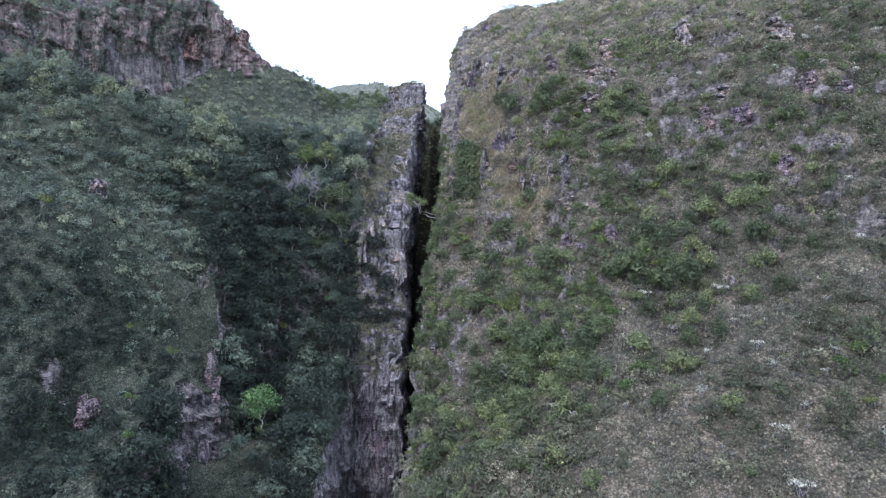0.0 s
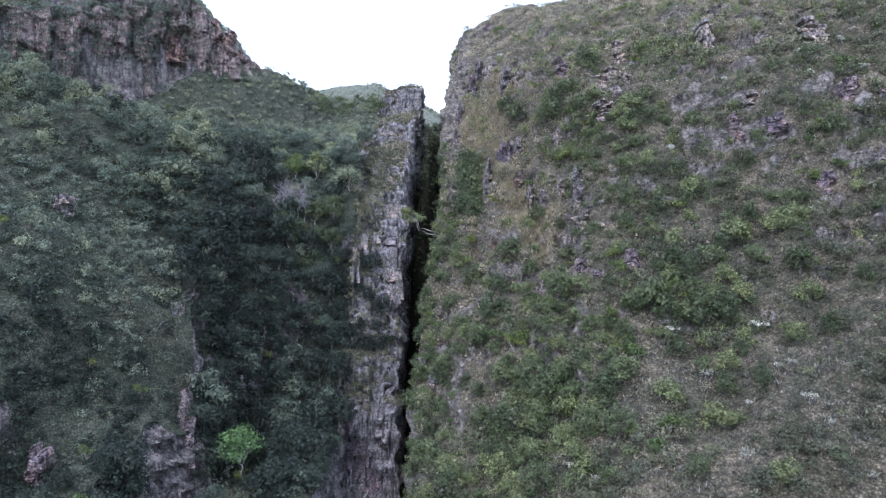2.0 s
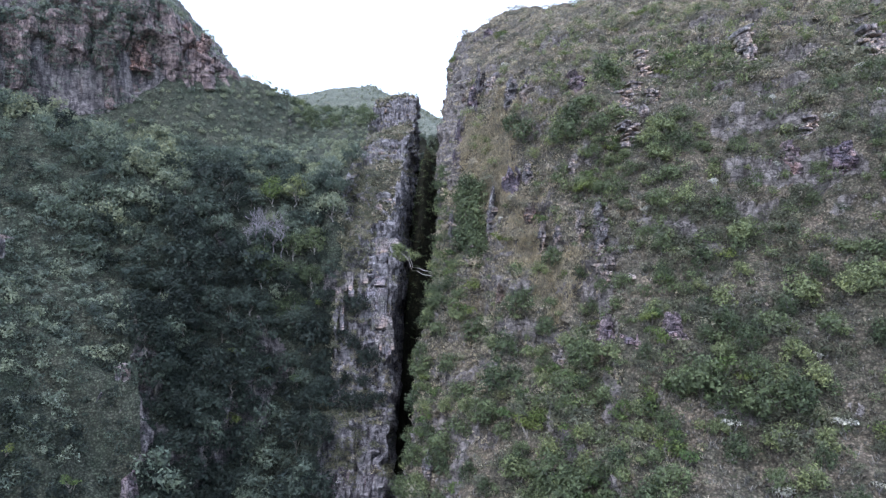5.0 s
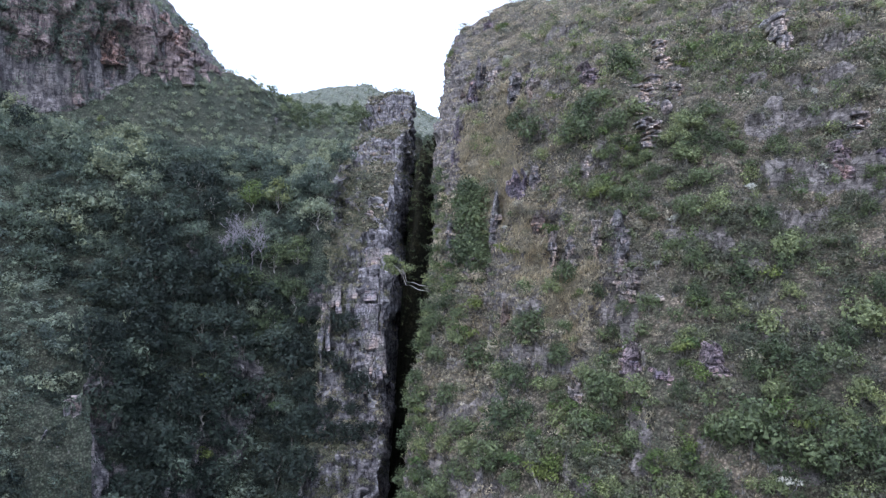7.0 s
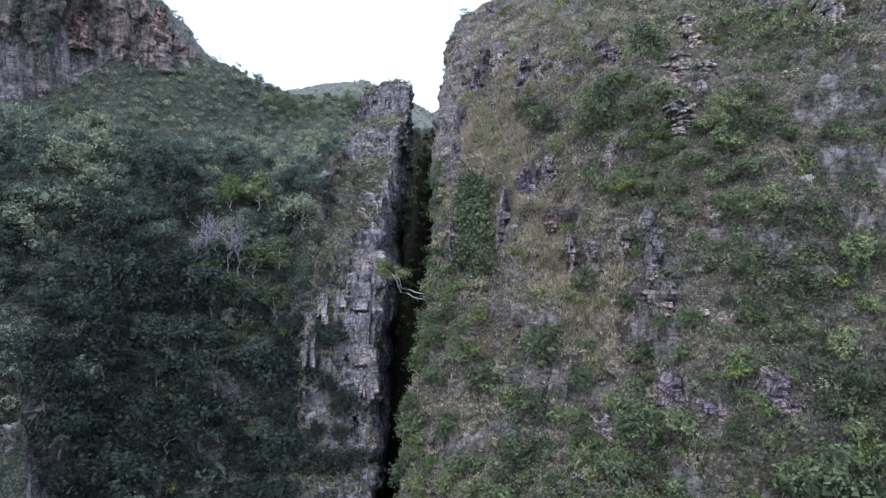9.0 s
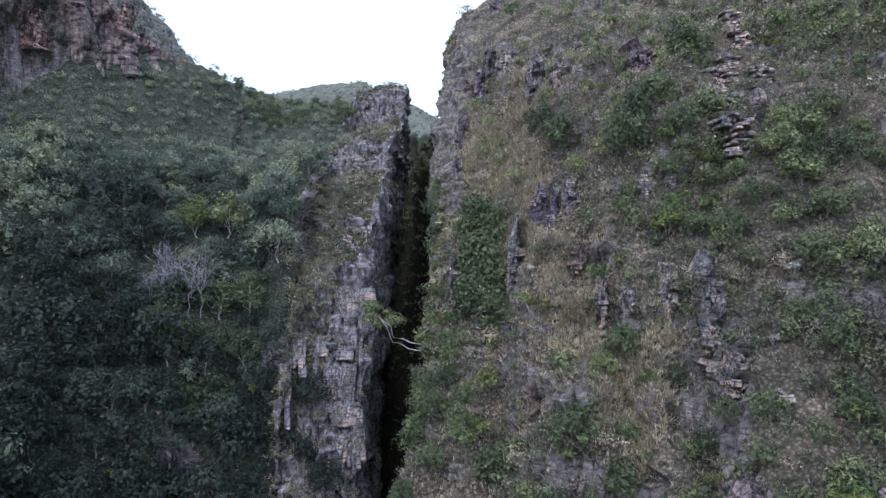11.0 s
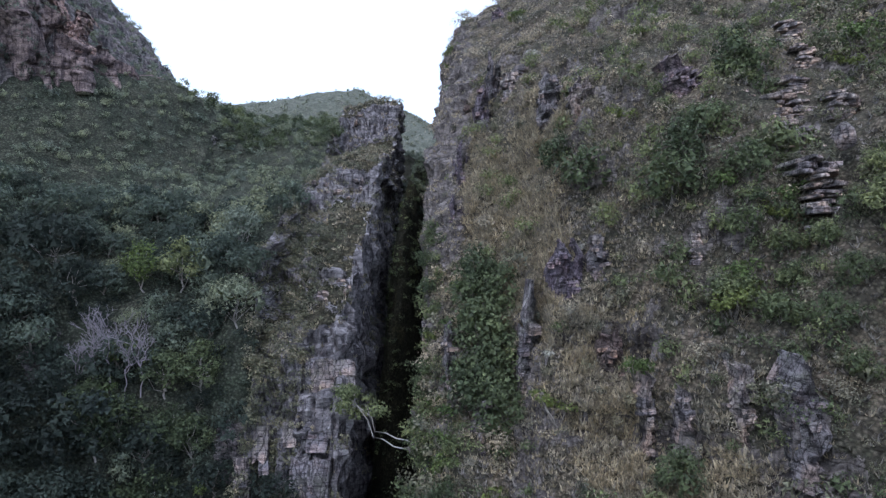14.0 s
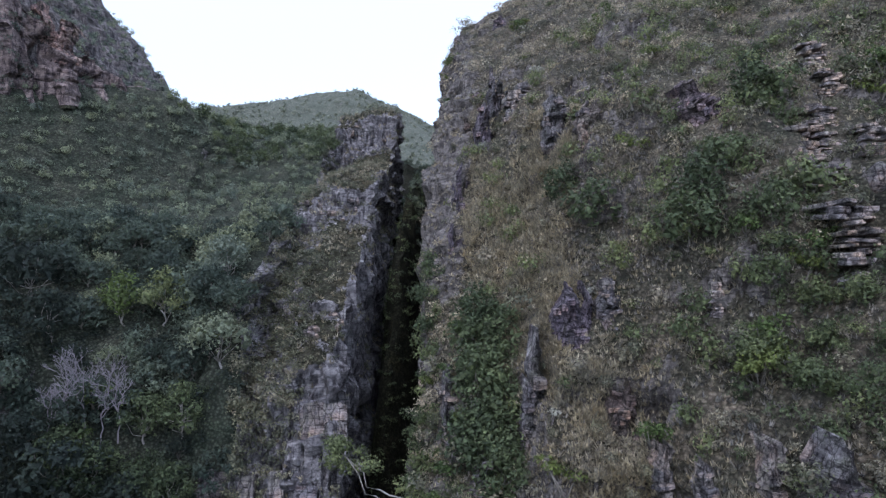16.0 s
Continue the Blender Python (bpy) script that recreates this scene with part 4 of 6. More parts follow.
rock_ledge(29.6, 153.4, 99.0, 2.6, 1.4, MAT_BEDDED, "thin pale rock beds in shrubs", 952, 0.3, 0.3)
rock_ledge(36.1, 149.1, 97.1, 3.2, 3.2, MAT_BEDDED, "column of thin pale rock beds", 905, 0.28, 0.25)
rock_ledge(31.0, 142.0, 89.7, 3.4, 4.6, MAT_BEDDED, "tall stack of pale layered rock among bushes", 906, 0.34, 0.35)
rock_ledge(33.2, 146.2, 91.6, 2.4, 2.4, MAT_BEDDED, "layered rock below a white boulder", 907, 0.36, 0.3)
boulder(33.1, 143.6, 94.0, 1.6, 2.3, "white rounded boulder set on layered rock", 3)
rock_ledge(51.3, 147.1, 105.8, 2.8, 6.0, MAT_BEDDED, "pale column of layered rock high on the hillside", 908, 0.6, 0.3)
rock_ledge(52.6, 129.8, 89.5, 3.6, 2.2, MAT_BEDDED, "pale broken ledge among shrubs", 909, 0.4)
rock_face(49.4, 126.9, 85.2, 4.8, 2.4, U, "purple-grey broken ledge among shrubs", 910, 0.3)
rock_face(53.8, 122.4, 85.0, 4.6, 3.4, U, "purple-grey rock wall over dark shrubs", 911, 0.42)
rock_face(65.9, 123.6, 90.0, 5.0, 3.2, U, "grey-purple jointed rock wall among bushes", 912, 0.48)
rock_face(71.1, 122.6, 89.8, 4.0, 3.0, U, "grey-purple rock wall beside a green bush", 913, 0.48)
rock_ledge(67.7, 138.3, 104.3, 4.2, 3.4, MAT_BEDDED, "pale layered rock near the brow of the hillside", 914, 0.5)
rock_face(56.7, 113.5, 74.4, 4.0, 1.8, U, "low purple-grey rock in dry shrubs", 915, 0.3)
# the brow beside the slit
rock_face(14.6, 173.0, 103.1, 4.2, 6.0, G, "purple-grey bedded rock face near the brow", 916, 0.3)
rock_face(9.7, 189.8, 110.1, 2.8, 9.0, G, "tall pale rock pillar at the brow", 917, 0.48)
rock_ledge(12.0, 184.0, 108.5, 3.4, 4.0, MAT_BEDDED, "grey layered rock at the brow", 918, 0.6, 0.4)
rock_face(7.7, 184.3, 103.7, 3.2, 6.5, U, "dark purple jointed rock at the slit's upper edge", 919, 0.48)
rock_face(5.6, 190.0, 104.0, 2.6, 7.0, N, "brown-grey rock face at the slit's upper edge", 920, 0.48)
rock_face(17.4, 165.1, 102.9, 3.6, 3.0, G, "purple-grey stepped rock below the brow", 921, 0.3)
rock_face(15.1, 235.8, 135.5, 7.0, 4.5, U, "purple rock beds on the top of the hillside", 922, 0.48)
rock_ledge(22.0, 205.0, 122.5, 4.5, 2.4, MAT_BEDDED, "pale flat rocks near the top of the hillside", 923, 0.5, 0.5)
rock_face(4.5, 177.6, 96.4, 2.8, 6.5, U, "dark jointed rock face at the slit's edge", 924, 0.48)
rock_face(3.4, 169.5, 89.5, 2.0, 5.0, U, "dark rock rib at the mouth of the slit", 925, 0.48)
# the dry rib and the lower slope
rock_face(12.6, 150.6, 83.3, 4.4, 5.0, U, "dark purple square-cut rock face", 926, 0.48)
rock_face(15.2, 149.8, 84.8, 2.6, 2.6, G, "pale broken rock beside the dark face", 927, 0.36)
rock_face(9.1, 150.0, 77.4, 2.5, 6.4, G, "upright grey rock post beside dark trees", 928, 0.48)
rock_face(16.2, 139.2, 74.4, 1.4, 3.3, G, "narrow pale rock in dry plants", 929, 0.42)
rock_face(18.0, 137.7, 74.5, 1.4, 2.3, G, "low pale broken outcrop in dry grass", 930, 0.36)
rock_face(21.1, 134.8, 75.5, 1.7, 3.0, G, "grey broken rock in low shrubs", 931, 0.36)
rock_face(23.3, 131.6, 75.4, 1.8, 5.3, G, "pale grey rock pinnacle on the dry slope", 932, 0.48)
rock_face(23.2, 127.4, 69.3, 2.9, 3.2, G, "broken grey rock face over a dark hollow", 933, 0.42)
rock_face(25.6, 123.6, 67.0, 2.1, 2.3, G, "pale rock blocks among green shrubs", 934, 0.36)
rock_ledge(21.7, 144.9, 85.7, 1.2, 1.0, MAT_BEDDED, "small white rock in shrubs", 935, 0.4)
rock_face(14.8, 145.0, 77.2, 2.6, 4.6, N, "reddish-brown bare rock on the dry rib", 936, 0.48)
rock_ledge(16.5, 159.0, 94.2, 1.8, 1.2, MAT_BEDDED, "small grey rock among bushes", 937, 0.4)
rock_face(9.4, 137.5, 64.6, 2.8, 6.4, N, "smooth brown rock tongue hanging from the slope", 938, 0.48)
rock_face(15.4, 120.8, 57.9, 1.6, 1.4, G, "white rock with a dark hollow beneath", 939, 0.42)
rock_face(26.8, 112.6, 58.2, 2.6, 2.2, G, "pale rock over a dark hollow", 940, 0.42)
rock_face(22.6, 114.2, 56.0, 3.0, 3.6, N, "pinkish-brown rock in bushes", 941, 0.48)
rock_face(38.4, 113.9, 65.5, 1.6, 1.2, G, "small pale rock on the dry slope", 942, 0.24)
rock_face(21.3, 119.4, 61.3, 2.6, 4.4, U, "purple rock wall above a gully", 943, 0.48)
rock_face(28.0, 112.9, 62.3, 3.8, 3.0, U, "purple-grey rock on the lower slope", 944, 0.36)
rock_face(23.5, 116.3, 60.4, 3.0, 2.6, U, "purple-grey broken rock beside a gully", 945, 0.42)
# the mouth of the slit
rock_face(2.5, 154.7, 76.0, 1.8, 4.6, G, "pale rock post at the mouth of the slit", 946, 0.48)
rock_face(4.6, 148.2, 70.7, 1.6, 3.0, G, "pale rock block beside green bushes", 947, 0.48)
rock_face(0.1, 149.6, 64.5, 1.9, 5.0, G, "smooth pale rock block at the slit's mouth", 948, 0.48)
rock_face(-1.7, 122.6, 43.6, 1.9, 2.4, G, "grey rock block above the ravine", 949, 0.48)


def clear_of_outcrops(p):
    keep = np.ones(len(p), bool)
    for x, y, w, h in OUTCROPS:
        keep &= ~((np.abs(p[:, 0] - x) < 0.45 * w) & (p[:, 1] > y - 1.6) & (p[:, 1] < y + 0.75 * h))
    return keep


WE, WC = WEST.c, WEST.c[..., 1]
ravine = sstep(-1, 1, WE[..., 0] - ravine_edge(WC)) * (1 - sstep(150, 160, WC))
line_w = cliff_side(WE[..., 0], WC)
on_cliff = (line_w < 3) & (line_w > -7) & (WC > 160)
up = np.abs(WEST.n[..., 2])
spur_bare = sstep(0.45, 0.9, WEST.rock) * (1 - ravine) * (WC < 150)
forest = np.maximum(sstep(0.12, 0.4, up), 0.8 * ravine * sstep(0.03, 0.12, up)) * (1 - 0.92 * on_cliff) * (1 - 0.5 * spur_bare) * (1 - 0.93 * (line_w < -7) * (WC > 192)) * (WE[..., 0] > -125) * (WC > 88) * (WC < 318)
wall = sstep(0.5, 0.3, up) * (np.abs(WE[..., 0] - ravine_edge(WC) - 1.5) < 4.5) * (WC < 150) * (0.35 + 0.65 * sstep(126, 130, WC) * (1 - sstep(135, 139, WC)))
on_spur = (WE[..., 0] < ravine_edge(WC)) * (1 - sstep(140, 155, WC))
forest = forest * (1 - 0.97 * wall) * (1 + 0.6 * on_spur) * open_to_view(WE)
forest = forest * (0.5 + 0.9 * ravine + 0.6 * np.exp(-((WE[..., 0] + 27) / 9) ** 2))

pt, _ = WEST.pick(forest * (1 + 1.6 * sstep(178, 200, WC)), 17000)
low_scrub = (pt[:, 1] >= 185) | ((pt[:, 0] < ravine_edge(pt[:, 1])) & (pt[:, 1] < 150))
pt = pt[np.concatenate([np.nonzero(~low_scrub)[0][apart(pt[~low_scrub], 3.2)], np.nonzero(low_scrub)[0][apart(pt[low_scrub], np.where(pt[low_scrub][:, 1] < 150, 2.3, 1.95))]])]

# bare rock faces on the west side: place, width, height
BUTTRESSES = [(-40.8, 117.6, 15.0, 9.5, 19.0), (-45.6, 133.6, 38.0, 3.6, 17.0), (-52.4, 110.2, 32.0, 4.0, 7.0), (-48.0, 128.6, 46.0, 3.0, 5.0), (-69.5, 137.5, 72.5, 3.0, 2.0)]


def clear_of_rock(p, share=1.0):
    keep = np.hypot(p[:, 0] + 32.4, p[:, 1] - 122.5) > 3.4 * share
    keep &= ~((np.abs(p[:, 0] + 27.6 + (p[:, 1] - 150) * 0.15) < 2.2) & (p[:, 1] > 138) & (p[:, 1] < 156))
    keep &= ~((np.abs(p[:, 0] + 33.2) < 3.6 * share) & (p[:, 1] > 159.2) & (p[:, 1] < 162.4))
    for x, y, z, w, h in BUTTRESSES:
        keep &= ~((np.abs(p[:, 0] - x * p[:, 1] / y) < (w * 0.55 + 1.0) * share) & (p[:, 1] > y - 14 * share ** 2) & (p[:, 1] < y + 2.5))
    return p[keep]


# single trees of the west slope: place, height, crown's radius, leaves, tint
WEST_TREES = [
    (-43.6, 171.5, 7.4, 4.6, LEAF_TREE, 0.06, "large dark tree with a broad crown above the forest", 1510),
    (-48.6, 173.5, 6.0, 3.6, LEAF_TREE, 0.1, "dark broad tree among the forest", 1512),
    (-39.8, 168.6, 6.0, 3.4, LEAF_TREE, 0.1, "dark green tree beside a larger one", 1514),
    (-33.8, 172.4, 5.8, 2.7, LEAF_BRIGHT, 0.35, "yellow-green tree with bare lower limbs in the forest", 1516),
    (-29.4, 172.6, 6.0, 3.2, LEAF_GREEN, 1.0, "olive-green broad tree beside a yellow-green one", 1526),
    (-20.4, 164.0, 6.0, 3.3, LEAF_SLOPE, 0.95, "pale green tree beside the rock fin", 1518),
    (-22.0, 171.5, 5.4, 2.6, LEAF_SLOPE, 0.6, "grey-green rounded tree beside the rock fin", 1528),
    (-23.6, 162.4, 5.6, 2.8, LEAF_GREEN, 0.45, "green tree at the foot of the rock fin", 1520),
    (-27.9, 163.6, 5.2, 3.0, LEAF_GREEN, 0.3, "fresh green tree below the dead tree", 1522),
    (-31.0, 160.2, 4.6, 3.0, LEAF_GREEN, 0.15, "dark green rounded tree in the ravine head", 1524),
    (-26.0, 160.8, 4.6, 2.8, LEAF_GREEN, 0.05, "dark green dense tree in the ravine head", 1530),
    (-34.6, 160.0, 4.4, 2.6, LEAF_GREEN, 0.2, "green bushy tree in front of the dead tree", 1532),
    (-37.4, 160.6, 4.4, 2.6, LEAF_TREE, 0.2, "grey-green tree beside the dead tree", 1534),
    (-28.6, 159.4, 4.8, 2.8, LEAF_TREE, 0.15, "dark tree above the slot in the ravine head", 1536),
    (-32.6, 158.0, 4.8, 2.8, LEAF_GREEN, 0.0, "deep green tree on the steep head of the ravine", 1538),
    (-23.4, 159.8, 4.4, 2.4, LEAF_GREEN, 0.2, "green tree under the flank of the fin", 1540),
    (-26.6, 157.8, 4.6, 2.6, LEAF_GREEN, 0.1, "dark green tree low in the ravine head", 1542),
    (-29.6, 156.8, 4.6, 2.8, LEAF_GREEN, 0.1, "dark green spreading tree low in the ravine head", 1544)]


def clear_of_trees(p):
    keep = np.ones(len(p), bool)
    for x, y, h, r, *_ in WEST_TREES[:9]:
        keep &= (np.abs(p[:, 0] - x) > 0.75 * r) | (p[:, 1] < y - 1.05 * r) | (p[:, 1] > y + 0.7 * r)
    return p[keep]


fill, _ = WEST.pick(open_to_view(WE) * (WE[..., 0] > -66) * (WE[..., 0] < -20) * (WC > 136) * (WC < 190), 4500)
fill = fill[apart(fill, 2.9)]
deep, _ = WEST.pick((WE[..., 0] > ravine_edge(WC)) * (WC > 90) * (WC < 140) * (WE[..., 0] < -12), 900)
front, _ = WEST.pick((WE[..., 0] < ravine_edge(WC)) * (WE[..., 0] > -62) * (WC > 84) * (WC < 118), 700)
pt = clear_of_trees(clear_of_rock(np.concatenate([pt, fill, deep[apart(deep, 2.6)], front[apart(front, 2.3)]])))
order = RNG.permutation(len(pt))
pt = pt[order]
near_trees = pt[(pt[:, 0] > np.where(pt[:, 1] < 150, ravine_edge(pt[:, 1]), -62)) & (pt[:, 1] < 190)][:250]
rest_trees = np.array([p for p in pt if not (near_trees == p).all(1).any()])

PROTO = []
for s, (h, r, fl, ts) in enumerate([(4.6, 2.7, 0.8, 0.36), (4.2, 2.5, 0.85, 0.36), (5.2, 2.9, 0.75, 0.4), (3.8, 2.2, 0.9, 0.34), (4.4, 3.0, 0.7, 0.38), (4.8, 2.5, 0.95, 0.34), (3.6, 2.5, 0.75, 0.33)]):
    wood, masses = tree_shape(100 + s, h, r, 8, fl, ts)
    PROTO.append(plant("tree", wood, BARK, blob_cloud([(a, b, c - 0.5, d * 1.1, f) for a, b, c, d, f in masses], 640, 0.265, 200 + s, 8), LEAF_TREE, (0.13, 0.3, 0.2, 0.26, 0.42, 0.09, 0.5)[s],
                       ("dark green broadleaf tree on the ravine slope", "green rounded tree among the forest", "tall dark forest tree with a flat crown", "small dense green tree on the slope",
                        "wide pale green tree with a spreading crown", "dark bushy tree in the ravine", "low light green tree on the slope")[s], "tree", "forest trees"))
# dark green prototypes fill the ravine; part of its shade is in their tint
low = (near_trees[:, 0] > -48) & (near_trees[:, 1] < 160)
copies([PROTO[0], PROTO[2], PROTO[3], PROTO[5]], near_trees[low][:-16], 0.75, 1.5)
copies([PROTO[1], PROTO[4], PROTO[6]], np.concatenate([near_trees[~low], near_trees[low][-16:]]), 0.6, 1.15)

crowns, far_crowns = [], []
for s in range(9):
    h, r = 5.0 + 0.35 * (s % 4), 2.1 + 0.2 * (s % 5)
    _, masses = tree_shape(150 + s, h, r, 8, 0.75, 0.45)
    crowns.append(blob_cloud([(a, b, c - 1.2, d, f) for a, b, c, d, f in masses], 330, 0.30, 260 + s, 5))
    rg = random.Random(290 + s)
    bl = [(rg.uniform(-0.9, 0.9), rg.uniform(-0.9, 0.9), rg.uniform(0.6, 1.6), rg.uniform(0.55, 0.85), rg.uniform(0.85, 1.1)) for _ in range(4)]
    far_crowns.append(blob_cloud(bl, 78, 0.25, 280 + s, 2))
n = len(rest_trees)
# gloom puts the ravine's shade into the crown tints; higher slopes are lighter
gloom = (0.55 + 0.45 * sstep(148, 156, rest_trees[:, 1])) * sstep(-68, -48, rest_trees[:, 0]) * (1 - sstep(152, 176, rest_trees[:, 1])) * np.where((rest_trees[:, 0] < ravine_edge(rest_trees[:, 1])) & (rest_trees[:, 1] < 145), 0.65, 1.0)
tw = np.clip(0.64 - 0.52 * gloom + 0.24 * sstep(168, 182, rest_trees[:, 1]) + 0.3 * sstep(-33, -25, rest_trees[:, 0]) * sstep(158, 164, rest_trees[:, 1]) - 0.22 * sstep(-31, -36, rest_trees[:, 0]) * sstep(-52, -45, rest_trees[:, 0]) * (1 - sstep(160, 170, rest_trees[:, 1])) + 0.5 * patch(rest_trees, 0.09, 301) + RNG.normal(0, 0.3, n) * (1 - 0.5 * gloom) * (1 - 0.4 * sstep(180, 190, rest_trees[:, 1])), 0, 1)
crown_scale = (0.5 + 0.75 * RNG.random(n) ** 2) * np.where(rest_trees[:, 1] < 172, 1.2, 1.0)
on_rim = (rest_trees[:, 0] < ravine_edge(rest_trees[:, 1])) & (rest_trees[:, 1] < 150)
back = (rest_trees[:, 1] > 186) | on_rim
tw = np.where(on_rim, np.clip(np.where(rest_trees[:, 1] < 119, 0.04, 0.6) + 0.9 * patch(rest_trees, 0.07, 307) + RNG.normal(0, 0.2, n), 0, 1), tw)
# low rim crowns: shade put into the dark tint and the darker leaf material
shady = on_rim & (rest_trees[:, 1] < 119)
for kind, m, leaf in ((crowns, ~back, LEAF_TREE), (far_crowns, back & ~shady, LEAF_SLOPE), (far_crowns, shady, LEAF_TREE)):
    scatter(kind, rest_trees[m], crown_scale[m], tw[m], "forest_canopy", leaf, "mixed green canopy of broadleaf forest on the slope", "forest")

# ---- undergrowth of the west slope ----
SHRUBS, FINE_SHRUBS, BIG_SHRUBS, BIG_FAR = [], [], [], []
for s in range(10):
    rg = random.Random(400 + s)
    bl = [(rg.uniform(-0.45, 0.45), rg.uniform(-0.45, 0.45), rg.uniform(0.25, 0.7), rg.uniform(0.35, 0.6), rg.uniform(0.7, 1.1)) for _ in range(4)]
    SHRUBS.append(blob_cloud(bl, 44, 0.23, 420 + s))
    FINE_SHRUBS.append(blob_cloud(bl, 78, 0.15, 440 + s))
    big = [(1.7 * a, 1.7 * b, 1.5 * c, 1.6 * d, f) for a, b, c, d, f in bl]
    BIG_SHRUBS.append(blob_cloud(big, 136, 0.185, 460 + s, 1))
    BIG_FAR.append(blob_cloud(big, 84, 0.24, 480 + s))
pw, nw = WEST.pick((0.35 + sstep(0.02, 0.2, up)) * (1 - 0.75 * on_cliff) * (WE[..., 0] > -120) * (WC > 88) * (WC < 300) * open_to_view(WE) * (1.2 - 0.3 * ravine) * (1 + 1.6 * on_spur) * (1 - 0.5 * wall) * (1 - 0.85 * sstep(185, 200, WC)), 3400)
pw = clear_of_rock(pw, 0.45)
n = len(pw)
# tint lowered in the ravine and low in front, as shade in the colour
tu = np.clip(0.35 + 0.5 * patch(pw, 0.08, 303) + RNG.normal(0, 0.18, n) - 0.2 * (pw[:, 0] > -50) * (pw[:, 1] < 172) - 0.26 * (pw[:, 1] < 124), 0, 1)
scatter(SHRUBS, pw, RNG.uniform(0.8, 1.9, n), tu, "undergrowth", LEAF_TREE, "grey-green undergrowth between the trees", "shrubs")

# ---- scrub of the east hillside ----
EC = EAST.c


def region(p, *spots):
    """1 in the middle of any of the spots (x, y, half width, half depth), falling to 0 outside."""
    r = np.zeros(p.shape[:-1])
    for x, y, a, b in spots:
        d = np.hypot((p[..., 0] - x) / a, (p[..., 1] - y) / b) + 0.5 * patch(p, 0.25, 371)
        r = np.maximum(r, 1 - sstep(0.65, 1.15, d))
    return r


def dry_bank(p):
    return region(p, (9, 162, 5.5, 9), (12, 170, 5, 6), (13.5, 142, 3.0, 7), (11, 152, 2.5, 6), (6.5, 172, 3, 8), (17, 132, 4, 5))


def green_bank(p):
    return region(p, (24, 150, 6, 7), (31, 157, 5, 4), (39, 155, 5, 5), (1.2, 142, 3.6, 9), (-1, 127, 5, 11), (5.6, 152, 2.4, 9), (30, 105.5, 9, 4), (12, 100, 12, 11), (18, 118.5, 3, 4),
                  (28, 139, 5, 5), (23, 140, 3, 2.5), (18, 160, 4, 4), (33, 166, 8, 5), (35, 136, 5, 6), (44, 150, 6, 8), (62, 118, 7, 5))


up_e = np.abs(EAST.n[..., 2])
seen = ((EC[..., 0] < 90) & (EC[..., 1] > 70) & (EC[..., 1] < 285)) * open_to_view(EC)
thin = 1 - 0.45 * sstep(185, 260, EC[..., 1])
bare = sstep(0.5, 1.0, EAST.rock)
dry = sstep(0.03, 0.30, patch(EC, 0.045, 311) + 0.25 * np.exp(-((EC[..., 0] - 13) / 9) ** 2) * sstep(112, 140, EC[..., 1]) + 0.14 * sstep(145, 170, EC[..., 1]) * (1 - sstep(26, 42, EC[..., 0])))
clump = sstep(-0.12, 0.16, patch(EC, 0.16, 319))
tan_e, green_e = dry_bank(EC), green_bank(EC)
apron = (EC[..., 1] > 84) * (1 - sstep(118, 138, EC[..., 1])) * (1 - sstep(16, 32, EC[..., 0]))
shrub_d = seen * thin * sstep(0.05, 0.35, up_e) * (1 - 0.8 * bare) * (1.1 - 0.75 * dry * (1 - apron)) * (0.55 + clump) * (1 + 0.9 * apron + 0.5 * sstep(20, 28, EC[..., 0]) * (1 - sstep(130, 150, EC[..., 1])))
pe, ne = EAST.pick(shrub_d * (1 - 0.6 * tan_e) * (1 + 0.7 * green_e), 9300)
ok = clear_of_outcrops(pe)
pe, ne = pe[ok], ne[ok]
n = len(pe)
rim = sstep(122, 106, pe[:, 1]) * (1 - sstep(14, 30, pe[:, 0]))
se = (0.6 + 0.8 * RNG.random(n) ** 1.5) * (1 + 0.25 * rim) * (0.85 + 0.35 * sstep(-0.05, 0.25, patch(pe, 0.16, 319)))
te = np.clip(0.48 - 0.38 * sstep(126, 108, pe[:, 1]) * (1 - sstep(14, 30, pe[:, 0])) - 0.30 * sstep(20, 32, pe[:, 0]) * (1 - sstep(125, 150, pe[:, 1])) - 0.2 * sstep(22, 34, pe[:, 0]) * (1 - sstep(125, 145, pe[:, 1])) - 0.1 * sstep(22, 30, pe[:, 0]) * (1 - sstep(115, 125, pe[:, 1])) + 0.22 * (1 - sstep(14, 24, pe[:, 0])) * sstep(118, 130, pe[:, 1]) + 0.36 * sstep(136, 158, pe[:, 1]) + 0.22 * sstep(148, 158, pe[:, 1]) * (1 - sstep(18, 26, pe[:, 0])) + 0.6 * patch(pe, 0.11, 313) + RNG.normal(0, 0.25, n), 0, 1)
close = np.linalg.norm(pe - np.array([0, 92, 86]), axis=1) < 70
large = RNG.random(n) < (0.3 + 0.3 * rim) * (0.35 + sstep(0.0, 0.2, patch(pe, 0.16, 319)))
leafy = RNG.random(n) < 0.10 - 0.06 * sstep(140, 155, pe[:, 1]) + 0.7 * green_bank(pe)
